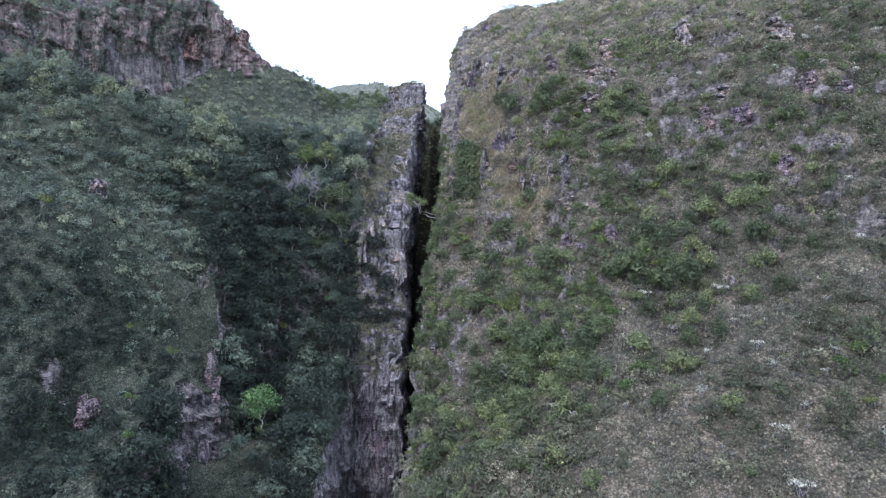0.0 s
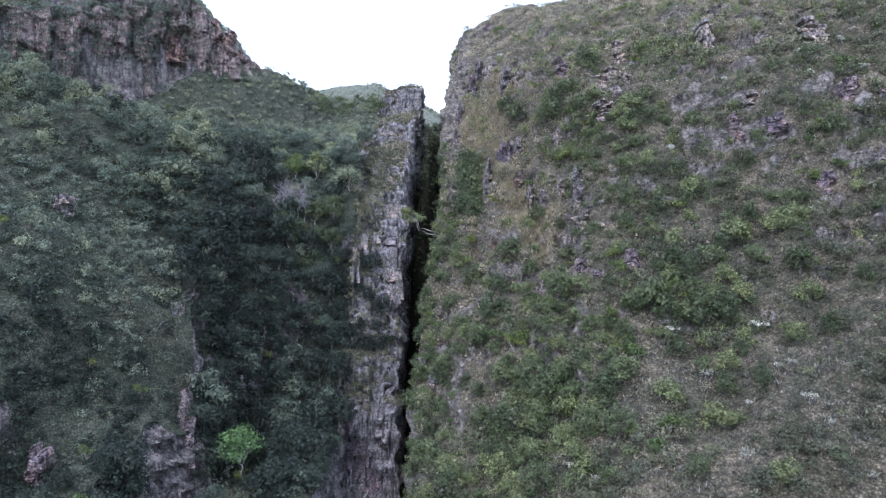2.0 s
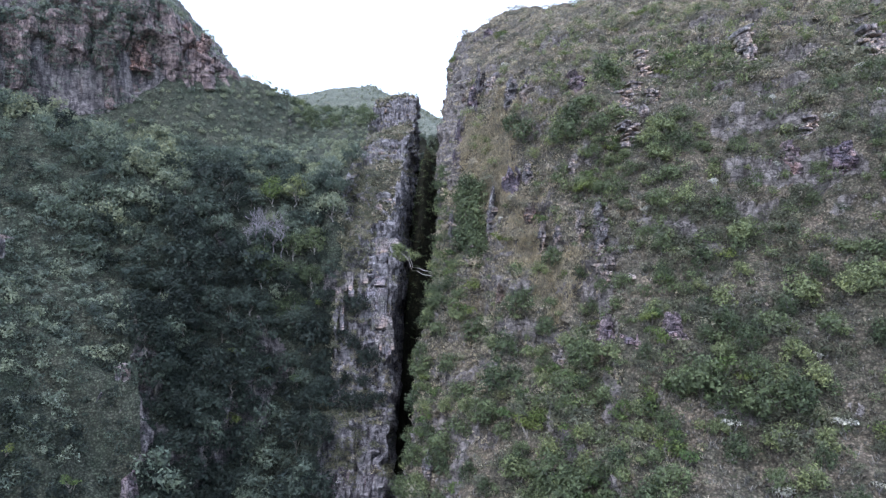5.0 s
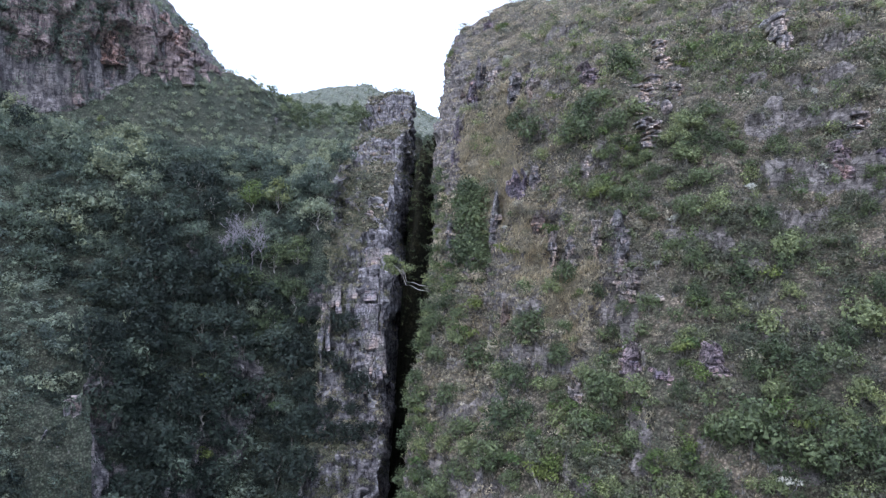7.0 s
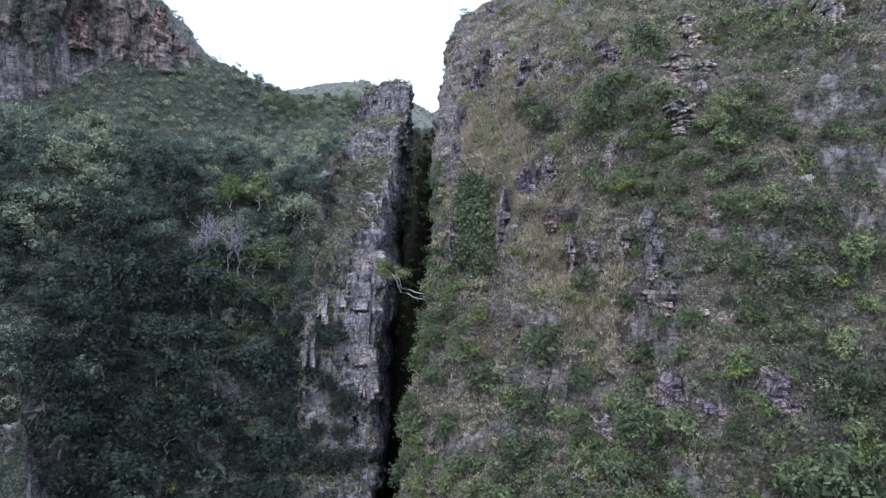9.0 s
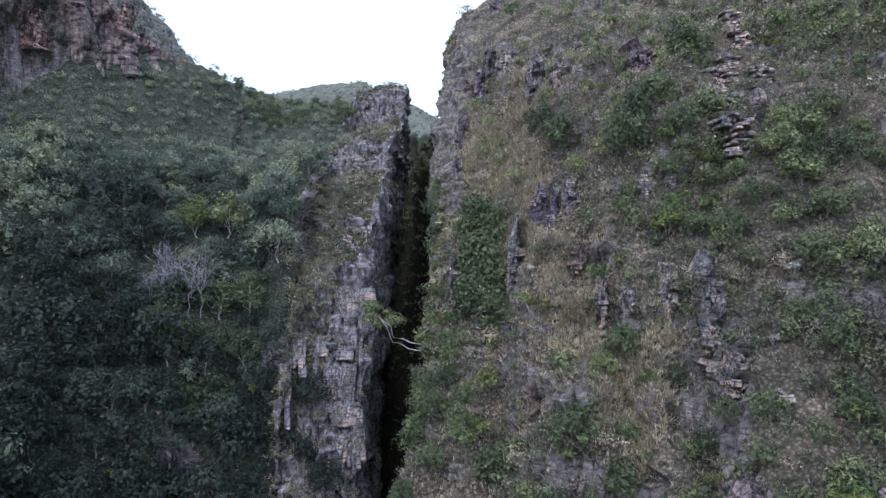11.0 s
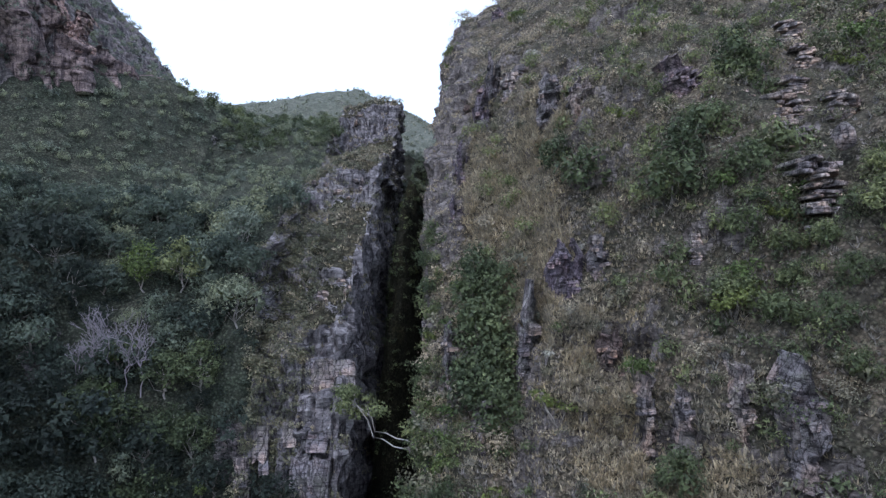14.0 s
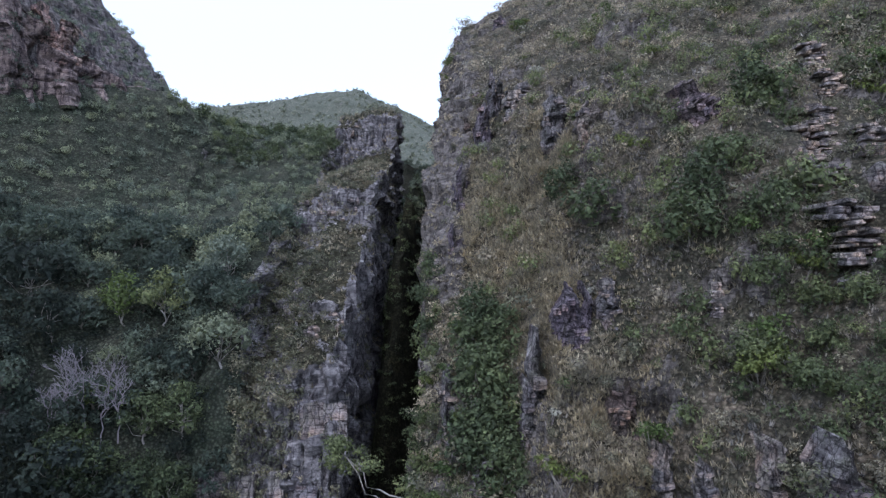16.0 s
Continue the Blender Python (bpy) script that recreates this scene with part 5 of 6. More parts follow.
for kind, m, k in ((FINE_SHRUBS, close & ~large, 1.0), (SHRUBS, ~close & ~large, 1.0), (BIG_SHRUBS, large & close, 0.85), (BIG_FAR, large & ~close, 0.9)):
    scatter(kind, (pe + ne * 0.08)[m & ~leafy], se[m & ~leafy] * k, te[m & ~leafy], "hillside_shrubs", LEAF_SHRUB, "dense olive and grey-green shrubs on the dry hillside", "shrubs")
    m = m & leafy
    scatter(kind, (pe + ne * 0.08)[m], se[m] * k * 1.1, np.clip(RNG.normal(0.4, 0.3, int(m.sum())), 0, 1), "hillside_shrubs", LEAF_GREEN, "leafy green shrubs on the hillside", "shrubs")
near_e = 1 + 2.5 * sstep(85, 60, np.linalg.norm(EC - np.array([0, 92, 86]), axis=-1))
ROSETTES = [blade_fan(6, 0.5, 0.12, 0.9, 500 + s) for s in range(6)]
pr, nr = EAST.pick(seen * thin * (1 - 0.5 * tan_e) * (0.5 + 0.5 * dry) * (1 - 0.3 * bare) * sstep(0.0, 0.1, up_e) * near_e * (1 - 0.6 * apron), 26000)
pr = pr[clear_of_outcrops(pr)]
n = len(pr)
scatter(ROSETTES, pr, RNG.uniform(0.7, 1.5, n), np.clip(0.45 + 0.3 * sstep(138, 155, pr[:, 1]) + 0.25 * (1 - sstep(14, 24, pr[:, 0])) * sstep(118, 130, pr[:, 1]) - 0.15 * sstep(125, 110, pr[:, 1]) + 0.5 * patch(pr, 0.12, 317) + RNG.normal(0, 0.2, n), 0, 1), "rosette_plants", LEAF_ROSETTE, "grey-green spiky rosette plants on thin soil", "plants")
GRASS = [blade_fan(6, 0.5, 0.12, 1.2, 520 + s) for s in range(5)]
pg, ng = EAST.pick(seen * thin * (0.12 + 0.6 * dry + 4.5 * tan_e + 1.3 * (1 - sstep(14, 24, EC[..., 0])) * sstep(124, 136, EC[..., 1]) * (1 - sstep(180, 200, EC[..., 1]))) * sstep(0.0, 0.1, up_e) * near_e * (1 - 0.8 * sstep(20, 30, EC[..., 0]) * (1 - sstep(140, 160, EC[..., 1]))) * (1 - 0.6 * apron), 20000)
n = len(pg)
scatter(GRASS, pg, RNG.uniform(0.7, 1.5, n), np.clip(RNG.normal(0.58, 0.25, n), 0, 1), "straw_grass", LEAF_STRAW, "dry straw-coloured grass tufts on the hillside", "grass")

pg, _ = EAST.pick(seen * tan_e * (0.35 + sstep(-0.1, 0.15, patch(EC, 0.3, 329))), 9000)
pg = pg[clear_of_outcrops(pg)]
n = len(pg)
scatter(GRASS, pg, RNG.uniform(1.0, 2.0, n), np.clip(RNG.normal(0.72, 0.22, n), 0, 1), "straw_grass", LEAF_STRAW, "tall dry straw-coloured grass on the bank beside the slit", "grass")

# ---- scrub of the fin ----
FC = FIN.c
up_f = FIN.n[..., 2]
ledge = np.exp(-((FC[..., 1] - 150.5) / 3.2) ** 2)
west_half = sstep(-12.5, -15.5, FC[..., 0]) * (FC[..., 1] > 146) * (FC[..., 1] < 235)
pf, nf = FIN.pick(np.maximum(sstep(0.25, 0.7, up_f), 0.9 * west_half) * (0.3 + 2 * ledge + 0.6 * west_half) * (FC[..., 1] > 140) * (FC[..., 1] < 262) * (FC[..., 2] > 30) * (0.3 + sstep(-0.05, 0.2, patch(FC, 0.15, 323))), 2100)
n = len(pf)
scatter(SHRUBS, pf, RNG.uniform(0.6, 1.3, n), np.clip(0.38 + 0.5 * patch(pf, 0.1, 321) + RNG.normal(0, 0.16, n), 0, 1), "fin_shrubs", LEAF_SHRUB, "olive shrubs growing on the rock fin", "shrubs")
pf, nf = FIN.pick(sstep(-12.0, -14.0, FC[..., 0]) * (FC[..., 1] > 148) * (FC[..., 1] < 182) * (FC[..., 2] > 58) * (0.25 + sstep(-0.1, 0.15, patch(FC, 0.2, 325))), 800)
n = len(pf)
scatter(SHRUBS, pf, RNG.uniform(0.6, 1.2, n), np.clip(0.38 + 0.5 * patch(pf, 0.12, 327) + RNG.normal(0, 0.2, n), 0, 1), "fin_shrubs", LEAF_SHRUB, "olive and brown shrubs on the flank of the fin", "shrubs")
pf, nf = FIN.pick(sstep(0.15, 0.6, up_f) * (FC[..., 1] > 150) * (FC[..., 1] < 262), 2600)
n = len(pf)
scatter(GRASS, pf, RNG.uniform(0.8, 1.7, n), np.clip(RNG.normal(0.4, 0.25, n), 0, 1), "fin_grass", LEAF_STRAW, "dry grass tufts on the rock fin", "grass")

# trees on the saddle behind the slit
SLIT = Land(floor, np.zeros(floor.shape[:2]))
ps, _ = SLIT.pick((SLIT.c[..., 1] > 205) * (SLIT.c[..., 1] < 312), 170)
n = len(ps)
scatter(crowns, ps - np.array([0, 0, 1.2]), RNG.uniform(0.35, 0.65, n), np.clip(RNG.normal(0.7, 0.2, n), 0, 1), "forest_canopy", LEAF_TREE, "green trees on the saddle behind the slit", "forest")
ps, _ = WEST.pick((WE[..., 0] > -50) * (WC > 222) * (WC < 282) * open_to_view(WE), 320)
ps = ps[apart(ps, 2.6)]
n = len(ps)
scatter(crowns, ps - np.array([0, 0, 0.8]), RNG.uniform(0.45, 0.9, n), np.clip(0.5 + 0.7 * patch(ps, 0.1, 309) + RNG.normal(0, 0.25, n), 0, 1), "forest_canopy", LEAF_GREEN, "fresh green trees on the saddle behind the fin", "forest")

pv, _ = SLIT.pick((SLIT.c[..., 1] > 176) * (SLIT.c[..., 1] < 250) * (SLIT.c[..., 2] > curve(SLIT.c[..., 1], SLIT_RIB) - 12), 500)
n = len(pv)
scatter(SHRUBS, pv, RNG.uniform(0.5, 1.0, n), np.clip(RNG.normal(0.35, 0.2, n), 0, 1), "slit_bushes", LEAF_GREEN, "olive moss and low shrubs on the rib inside the slit", "shrubs")

# bushes in the cracks and on the ledges of the upper cliff
ledge_w = (line_w < 3) * (line_w > -40) * (WC > 160) * (WC < 300) * (0.15 + sstep(-0.05, 0.2, patch(WE, 0.12, 361)))
pc, _ = WEST.pick(ledge_w, 300)
n = len(pc)
CLIFF = Land(CLIFF_FACE, np.zeros(CLIFF_FACE.shape[:2]))
pd, _ = CLIFF.pick(0.03 + sstep(0.02, 0.2, patch(CLIFF.c, 0.12, 363)) * (0.4 + sstep(215, 195, CLIFF.c[..., 1])) + 1.6 * sstep(207, 196, CLIFF.c[..., 1]), 2600)
pc = np.concatenate([pc, pd - np.array([0, 0, 0.5])])
n = len(pc)
scatter(SHRUBS, pc, RNG.uniform(0.9, 1.9, n), np.clip(RNG.normal(0.25, 0.22, n), 0, 1), "cliff_bushes", LEAF_SLOPE, "grey-green bushes in the cracks of the cliff", "bushes")
# bushes along the top of the cliff
row = RNG.choice(np.nonzero((CLIFF_FACE[:, 0, 1] > 186) & (CLIFF_FACE[:, 0, 1] < 296))[0], 330)
pc = CLIFF_FACE[row, RNG.integers(0, 4, 330)] + np.stack([RNG.uniform(-1.5, 0.3, 330), RNG.uniform(-0.5, 0.5, 330), RNG.uniform(-0.3, 0.2, 330)], 1)
scatter(SHRUBS, pc, RNG.uniform(0.8, 1.9, 330), np.clip(RNG.normal(0.3, 0.22, 330), 0, 1), "cliff_bushes", LEAF_SLOPE, "grey-green bushes along the top of the cliff", "bushes")

# bushes that lean over the eastern lip of the slit
row = np.nonzero((YS > 120) & (YS < 172))[0]
row = RNG.choice(row, 210)
pl = east_all[row, 46] + np.stack([RNG.uniform(-0.7, 1.6, 210), np.zeros(210), RNG.uniform(-2.4, 0.4, 210)], 1)
scatter(BIG_SHRUBS, pl, RNG.uniform(0.6, 1.3, 210), np.clip(RNG.normal(0.45, 0.3, 210), 0, 1), "slit_bushes", LEAF_GREEN, "green bushes leaning over the edge of the slit", "bushes")


# ---- trees and bushes of the east hillside ----
strip = np.exp(-((EC[..., 0] - curve(EC[..., 1], SLIT_EAST) - 2.5) / 3.2) ** 2) * (EC[..., 1] > 92) * (EC[..., 1] < 158)
p_e, _ = EAST.pick(seen * sstep(0.1, 0.4, up_e) * (2.2 * strip + 1.0 * apron + 0.30 * sstep(0.0, 0.25, patch(EC, 0.06, 331)) + 0.4 * sstep(20, 28, EC[..., 0]) * (1 - sstep(145, 165, EC[..., 1])) + 0.03 + 1.2 * green_e) * (1 - 0.5 * sstep(150, 170, EC[..., 1])), 1000)
p_e = p_e[clear_of_outcrops(p_e)]
p_e = p_e[apart(p_e, 2.6)]
EAST_TREES = []
for s, (h, r, fl, tint) in enumerate([(2.8, 1.7, 0.95, 0.5), (3.5, 1.8, 0.95, 0.3), (2.2, 1.8, 0.8, 0.75), (3.2, 1.5, 1.1, 0.1), (2.4, 1.6, 0.9, 0.95)]):
    wood, masses = tree_shape(600 + s, h, r, 8, fl, 0.3, 0.07)
    EAST_TREES.append(plant("small_tree", wood, BARK, blob_cloud([(a, b, c - 0.35 - 0.5 * (k % 3 == 2), d * 1.15, f) for k, (a, b, c, d, f) in enumerate(masses)], 540, 0.23, 620 + s, 8), LEAF_GREEN, tint,
                            ("small green tree on the dry hillside", "dark green tree at the edge of the slit", "low spreading tree with pale green leaves", "dark bushy tree rooted in the rocks",
                             "light green small tree on the hillside")[s], "tree", "hillside trees"))


def rooted(x, y, sink=0.3):
    return (x, y, float(east_height(np.array([float(x)]), np.array([float(y)]))[0]) - sink)


# the dark trees of the gully beside the slit, and single trees on the slope
dark_spots = [(4.6, 156.2), (5.0, 158.6), (6.9, 153.0), (6.4, 147.6), (5.2, 149.2), (7.4, 150.8), (6.8, 156.0), (4.4, 150.6), (5.8, 154.7), (5.5, 151.3), (6.0, 157.4), (6.9, 149.0), (4.6, 153.0), (7.5, 123.1), (18.1, 118.9), (5.7, 135.2), (22.9, 149.6), (24.6, 151.2), (21.2, 148.2),
              (29.1, 156.0), (31.2, 156.8), (16.2, 157.4), (13.9, 162.2), (25.9, 107.8), (28.0, 106.5), (29.9, 105.4), (32.2, 104.2), (34.3, 103.3), (36.6, 102.4), (6.2, 120.7),
              (12.3, 109.4), (20.7, 98.1), (11.8, 98.7), (59.8, 117.5), (8.6, 126.2), (3.4, 128.0), (14.4, 105.0)]
copies([copy_thing(EAST_TREES[1], stand(rooted(5.2, 160.0), 1.0, 1.0)), copy_thing(EAST_TREES[3], stand(rooted(6.2, 146.8), 1.0, 2.0)), copy_thing(EAST_TREES[0], stand(rooted(20.0, 151.0), 1.0, 3.0))], np.array([rooted(x, y) for x, y in dark_spots]), 1.15, 1.6)
pale_spots = [(30.1, 147.4), (43.4, 113.0), (49.9, 110.2), (15.0, 96.0), (39.0, 121.0), (9.0, 112.0), (47.0, 101.0)]
copies([copy_thing(EAST_TREES[2], stand(rooted(33.0, 131.0), 1.1, 1.0))], np.array([rooted(x, y) for x, y in pale_spots]), 1.1, 1.5)
p_e = p_e[RNG.permutation(len(p_e))]
p_e = p_e[np.argsort(np.linalg.norm(p_e - np.array([0, 92, 86]), axis=1) // 30, kind="stable")]
high = p_e[:200][p_e[:200, 1] > 145]
copies(EAST_TREES, p_e[:200][p_e[:200, 1] <= 145], 0.6, 1.2)
copies([copy_thing(EAST_TREES[2], stand(high[0], 0.9, 1.0)), copy_thing(EAST_TREES[4], stand(high[1], 0.9, 2.0))], high[2:], 0.5, 1.0)
rest_e = p_e[200:]
scatter(BIG_FAR, rest_e, RNG.uniform(0.9, 1.7, len(rest_e)), np.clip(RNG.normal(0.42, 0.15, len(rest_e)), 0, 1), "hillside_bushes", LEAF_SHRUB, "grey-green bushes and low trees scattered over the hillside", "bushes")
pn, _ = EAST.pick(seen * sstep(0.1, 0.4, up_e) * (1.3 * sstep(17, 24, EC[..., 0]) * (1 - sstep(165, 190, EC[..., 1])) * sstep(100, 118, EC[..., 1]) + 0.8 * sstep(3, 8, EC[..., 0]) * sstep(112, 122, EC[..., 1]) * (1 - sstep(185, 205, EC[..., 1]))) * (0.12 + clump + green_e), 2400)
pn = pn[clear_of_outcrops(pn)]
pn = pn[apart(pn, 2.2)]
scatter(BIG_SHRUBS, pn, RNG.uniform(0.6, 1.45, len(pn)), np.clip(RNG.normal(0.5, 0.25, len(pn)) + 0.2 * sstep(22, 12, pn[:, 0]) + 0.3 * sstep(138, 155, pn[:, 1]), 0, 1), "hillside_bushes", LEAF_GREEN, "dark and fresh green bushes on the lower hillside", "bushes")

BRIGHT = []
for s in range(4):
    rg = random.Random(700 + s)
    bl = [(rg.uniform(-0.8, 0.8), rg.uniform(-0.8, 0.8), rg.uniform(0.6, 1.2), rg.uniform(0.4, 0.65), rg.uniform(0.6, 0.9)) for _ in range(5)]
    stems = join([tube(limb_line((0, 0, -0.3), b[:3], rg, 0.1, 4), [0.05, 0.04, 0.03, 0.015], 3) for b in bl])
    BRIGHT.append(plant("bush", stems, BARK, blob_cloud(bl, 220, 0.18, 720 + s, 2), LEAF_BRIGHT, (0.0, 0.2, 0.45, 0.75)[s],
                        ("bright green bush on the hillside", "fresh green bush among grey shrubs", "yellow-green bush on the slope", "vivid yellow-green bush with dense leaves")[s], "bush", "bright bushes", "foliage"))
pb, _ = EAST.pick(seen * sstep(0.1, 0.4, up_e) * (0.2 + 2.2 * apron + 1.4 * strip + 0.6 * sstep(0.05, 0.3, patch(EC, 0.07, 341))), 320)
pb2, _ = WEST.pick(forest * (WE[..., 0] > -75) * (WC < 200), 26)
near = pb[:36][np.repeat(np.arange(36), 4)] + np.concatenate([RNG.normal(0, 1.4, (144, 2)), np.zeros((144, 1))], 1)
near[:, 2] = east_height(near[:, 0], near[:, 1]) - 0.1
near = near[near[:, 0] > curve(near[:, 1], SLIT_EAST) + 1]
pb = np.concatenate([near, pb[36:90], pb2 + np.array([0, 0, 2.2])])
pb = pb[clear_of_outcrops(pb)]
copies(BRIGHT, pb[RNG.permutation(len(pb))], 0.8, 1.5)
bright_spots = [(4.2, 158.9), (22.6, 140.1), (23.6, 141.0), (27.1, 142.9), (28.6, 143.6), (39.5, 153.9), (41.0, 155.0), (10.0, 141.8), (16.3, 141.3), (19.7, 159.2), (3.6, 138.3), (5.0, 138.5),
                (16.3, 116.2), (10.8, 115.1), (28.7, 119.3), (22.4, 139.6), (24.2, 145.6), (35.6, 119.5), (25.1, 89.9), (13.8, 84.3), (7.6, 94.0), (4.4, 141.0), (30.6, 107.0), (33.0, 106.0)]
copies([copy_thing(BRIGHT[1], stand(rooted(21.6, 141.2), 1.5, 1.0)), copy_thing(BRIGHT[3], stand(rooted(26.0, 143.4), 1.5, 2.0))], np.array([rooted(x, y, 0.1) for x, y in bright_spots]), 1.3, 1.9)

PALE = []
for s in range(3):
    rg = random.Random(800 + s)
    bl = [(rg.uniform(-0.7, 0.7), rg.uniform(-0.5, 0.5), rg.uniform(0.7, 1.1), rg.uniform(0.28, 0.5), 0.7) for _ in range(4)]
    stems = join([tube(limb_line((0, 0, -0.3), b[:3], rg, 0.1, 4), [0.05, 0.04, 0.03, 0.015], 3) for b in bl])
    PALE.append(plant("pale_shrub", stems, BARK_DEAD, blob_cloud(bl, 110, 0.2, 820 + s), LEAF_PALE, (0.2, 0.6, 1.0)[s], "pale grey lichen-covered shrub on the dry slope", "shrub", "pale shrubs", "foliage"))
pp, _ = EAST.pick(seen * sstep(0.1, 0.4, up_e) * (0.12 + sstep(18, 34, EC[..., 0]) * (1 - sstep(128, 150, EC[..., 1]))), 260)
pale_at = [(31.1, 83.4), (39.8, 83.9), (39.3, 93.4), (40.9, 93.0), (41.0, 78.7), (37.4, 76.9), (22.1, 84.3), (17.0, 87.5), (45.4, 81.6), (31.7, 95.0), (41.0, 105.9)]
copies(PALE, np.concatenate([np.array([rooted(x, y, 0.1) for x, y in pale_at]), pp[apart(pp, 1.8)][:90]]), 0.7, 1.35)


# ---- small rocks and the shrubs round the outcrops ----
outcrop(-63.5, 210.0, 122.0, 8.0, 11.0, MAT_PINK, "pink weathered rock face of the upper cliff", 1150, 0.92, 0.9, 0.25, 34)
outcrop(-73.5, 199.0, 117.0, 6.0, 9.0, MAT_PINK, "pinkish rock face of the upper cliff", 1151, 0.92, 0.9, 0.25, 28)
outcrop(-64.0, 222.0, 119.0, 5.0, 8.0, MAT_BROWN, "brown-grey rock face at the end of the upper cliff", 1152, 0.92, 0.8, 0.25, 28)
po, _ = EAST.pick(seen * (EAST.rock > 0.35) * (EC[..., 1] > 95) * (EC[..., 1] < 250) * sstep(0.1, 0.3, up_e), 120)
po = po[clear_of_outcrops(po)]
po = po[apart(po, 4.0)][:44]
for k, p in enumerate(po):
    outcrop(p[0], p[1] - 0.2, p[2] - 0.5, 0.9 + 1.6 * hash01(np.array(k), np.array(1), np.array(2)), 0.8 + 1.4 * hash01(np.array(k), np.array(5), np.array(2)), (G, G, U)[k % 3],
            "small grey rock poking out of the scrub", 1000 + k, 0.5, 0.4)

# bushes that crowd the feet and flanks of the outcrops
pq = []
for x, y, w, h in OUTCROPS:
    for _ in range(3):
        a = RNG.uniform(-0.75, 0.75) * (w + 1.2)
        b = RNG.uniform(-3.4, -2.4) if abs(a) < 0.5 * w + 0.4 else RNG.uniform(-1.4, 2.2)
        pq.append((x + a, y + b, float(east_height(np.array([x + a]), np.array([y + b]))[0])))
pq = np.array(pq)
n = len(pq)
scatter(BIG_SHRUBS, pq, RNG.uniform(0.45, 0.95, n), np.clip(RNG.normal(0.3, 0.22, n), 0, 1), "hillside_shrubs", LEAF_SHRUB, "olive and grey-green shrubs round the rock outcrops", "shrubs")

# rocks of the west side
for k, (x, y, z, w, h, m, label) in enumerate([
    (-20.3, 154.6, 49.5, 1.6, 4.2, G, "pale rock block below the fin"),
    (-24.0, 153.6, 47.0, 1.5, 3.2, G, "pale pinkish rock in the ravine head"),
    (-18.0, 150.5, 45.5, 2.2, 1.6, G, "flat pale rock on the wooded ledge"),
    (-55.5, 106.0, 33.5, 3.2, 3.0, U, "purple-grey rock on the lower spur"),
    (-66.0, 150.0, 61.5, 3.0, 2.0, G, "pale boulder in the wooded slope"),
]):
    outcrop(x, y, z, w, h, m, label, 1100 + k, 0.85, 0.8)
for k, (x, y, z, w, h) in enumerate(BUTTRESSES):
    outcrop(x, y, z, w, h, (U, G, U, G, G)[k], ("tall purple-grey buttress at the mouth of the ravine", "upright grey rock face on the ravine's rim", "broken pinkish rock face on the lower spur", "grey rock face below the rim of the spur", "small pale rock on the wooded slope")[k],
            1120 + k, 0.82, 0.9, 0.3, 38)


# ---- flakes of the fin ----
def flake(x, y, z, w, h, d, tip, label, seed, turn=0.0, lean=0.0):
    """A split, upright block of rock: broad above, its foot tapering to tip of its width."""
    rng = random.Random(seed)
    V, F = [], []
    rows, n = 9, 8
    drift = 0
    for r in range(rows):
        t = r / (rows - 1)
        f = tip + (1 - tip) * min(1, t * 1.6)
        drift += rng.uniform(-0.07, 0.07) * w
        ring = [(-0.5, -0.32), (-0.32, -0.5), (0.3, -0.5), (0.5, -0.3), (0.5, 0.4), (0.3, 0.5), (-0.3, 0.5), (-0.5, 0.4)]
        for a, b in ring:
            V.append((a * w * f + drift + rng.uniform(-0.05, 0.05) * w, b * d * (0.6 + 0.4 * f) + rng.uniform(-0.05, 0.05) * d, t * h + rng.uniform(-0.03, 0.03) * h / 3))
    for r in range(rows - 1):
        for k in range(n):
            F.append((r * n + k, r * n + (k + 1) % n, (r + 1) * n + (k + 1) % n, (r + 1) * n + k))
    F.append(tuple(range(n))[::-1])
    F.append(tuple((rows - 1) * n + k for k in range(n)))
    o = new("rock_flake", mesh_of("rock_flake", (V, F), MAT_OUTCROP))
    o.location, o.rotation_euler = (x, y, z), (lean, 0, turn)
    return tagged(o, label, "rock", "flakes of the rock fin")


flake(-10.4, 156.6, 51.0, 3.0, 9.0, 2.0, 0.2, "pale rock flake tapering to a point below", 1201, 0.1, -0.25)
flake(-18.3, 157.9, 57.0, 1.5, 7.5, 1.6, 0.55, "slender pale rock flake split from the fin", 1202, 0.2, -0.14)


def panel_face(parent, line, z0, z1, count, size, material, seed, name="panel", proud=0.0):
    """Jointed rock: broken panels set at odds into a face. line: the face's plan place at u in 0..1 and a height; each panel is a part."""
    rng = random.Random(seed)
    for _ in range(count):
        u, z = rng.random(), rng.uniform(z0, z1)
        w, h = size[0] * rng.choice((0.5, 0.7, 1.0, 1.5)), size[1] * rng.choice((0.45, 0.7, 1.0, 1.6))
        h = min(h, z1 - z + 0.6)
        a, b, q, p = line(u, z), line(u + 0.04, z), line(u, z + h), line(u, z + h / 2)
        ang = math.atan2(b[1] - a[1], b[0] - a[0])
        back = math.hypot(q[0] - a[0], q[1] - a[1])
        n = Vector((math.sin(ang), -math.cos(ang), 0))
        d = rng.uniform(1.2, 1.8)
        o = new(name, mesh_of(name, slab(rng, w, d, h), material))
        o.parent = parent
        o.location = Vector((a[0], a[1], z)) - n * (d * 0.5 - proud - rng.uniform(-0.15, 0.2))
        o.rotation_euler = Euler((-math.atan2(back, h) + rng.uniform(-0.1, 0.1), rng.uniform(-0.09, 0.09), ang + rng.uniform(-0.25, 0.25)))


def fin_front(z):
    ys = np.linspace(141, 250, 1200)
    return float(ys[int(np.argmax(curve(ys, FIN_CREST) >= z))])


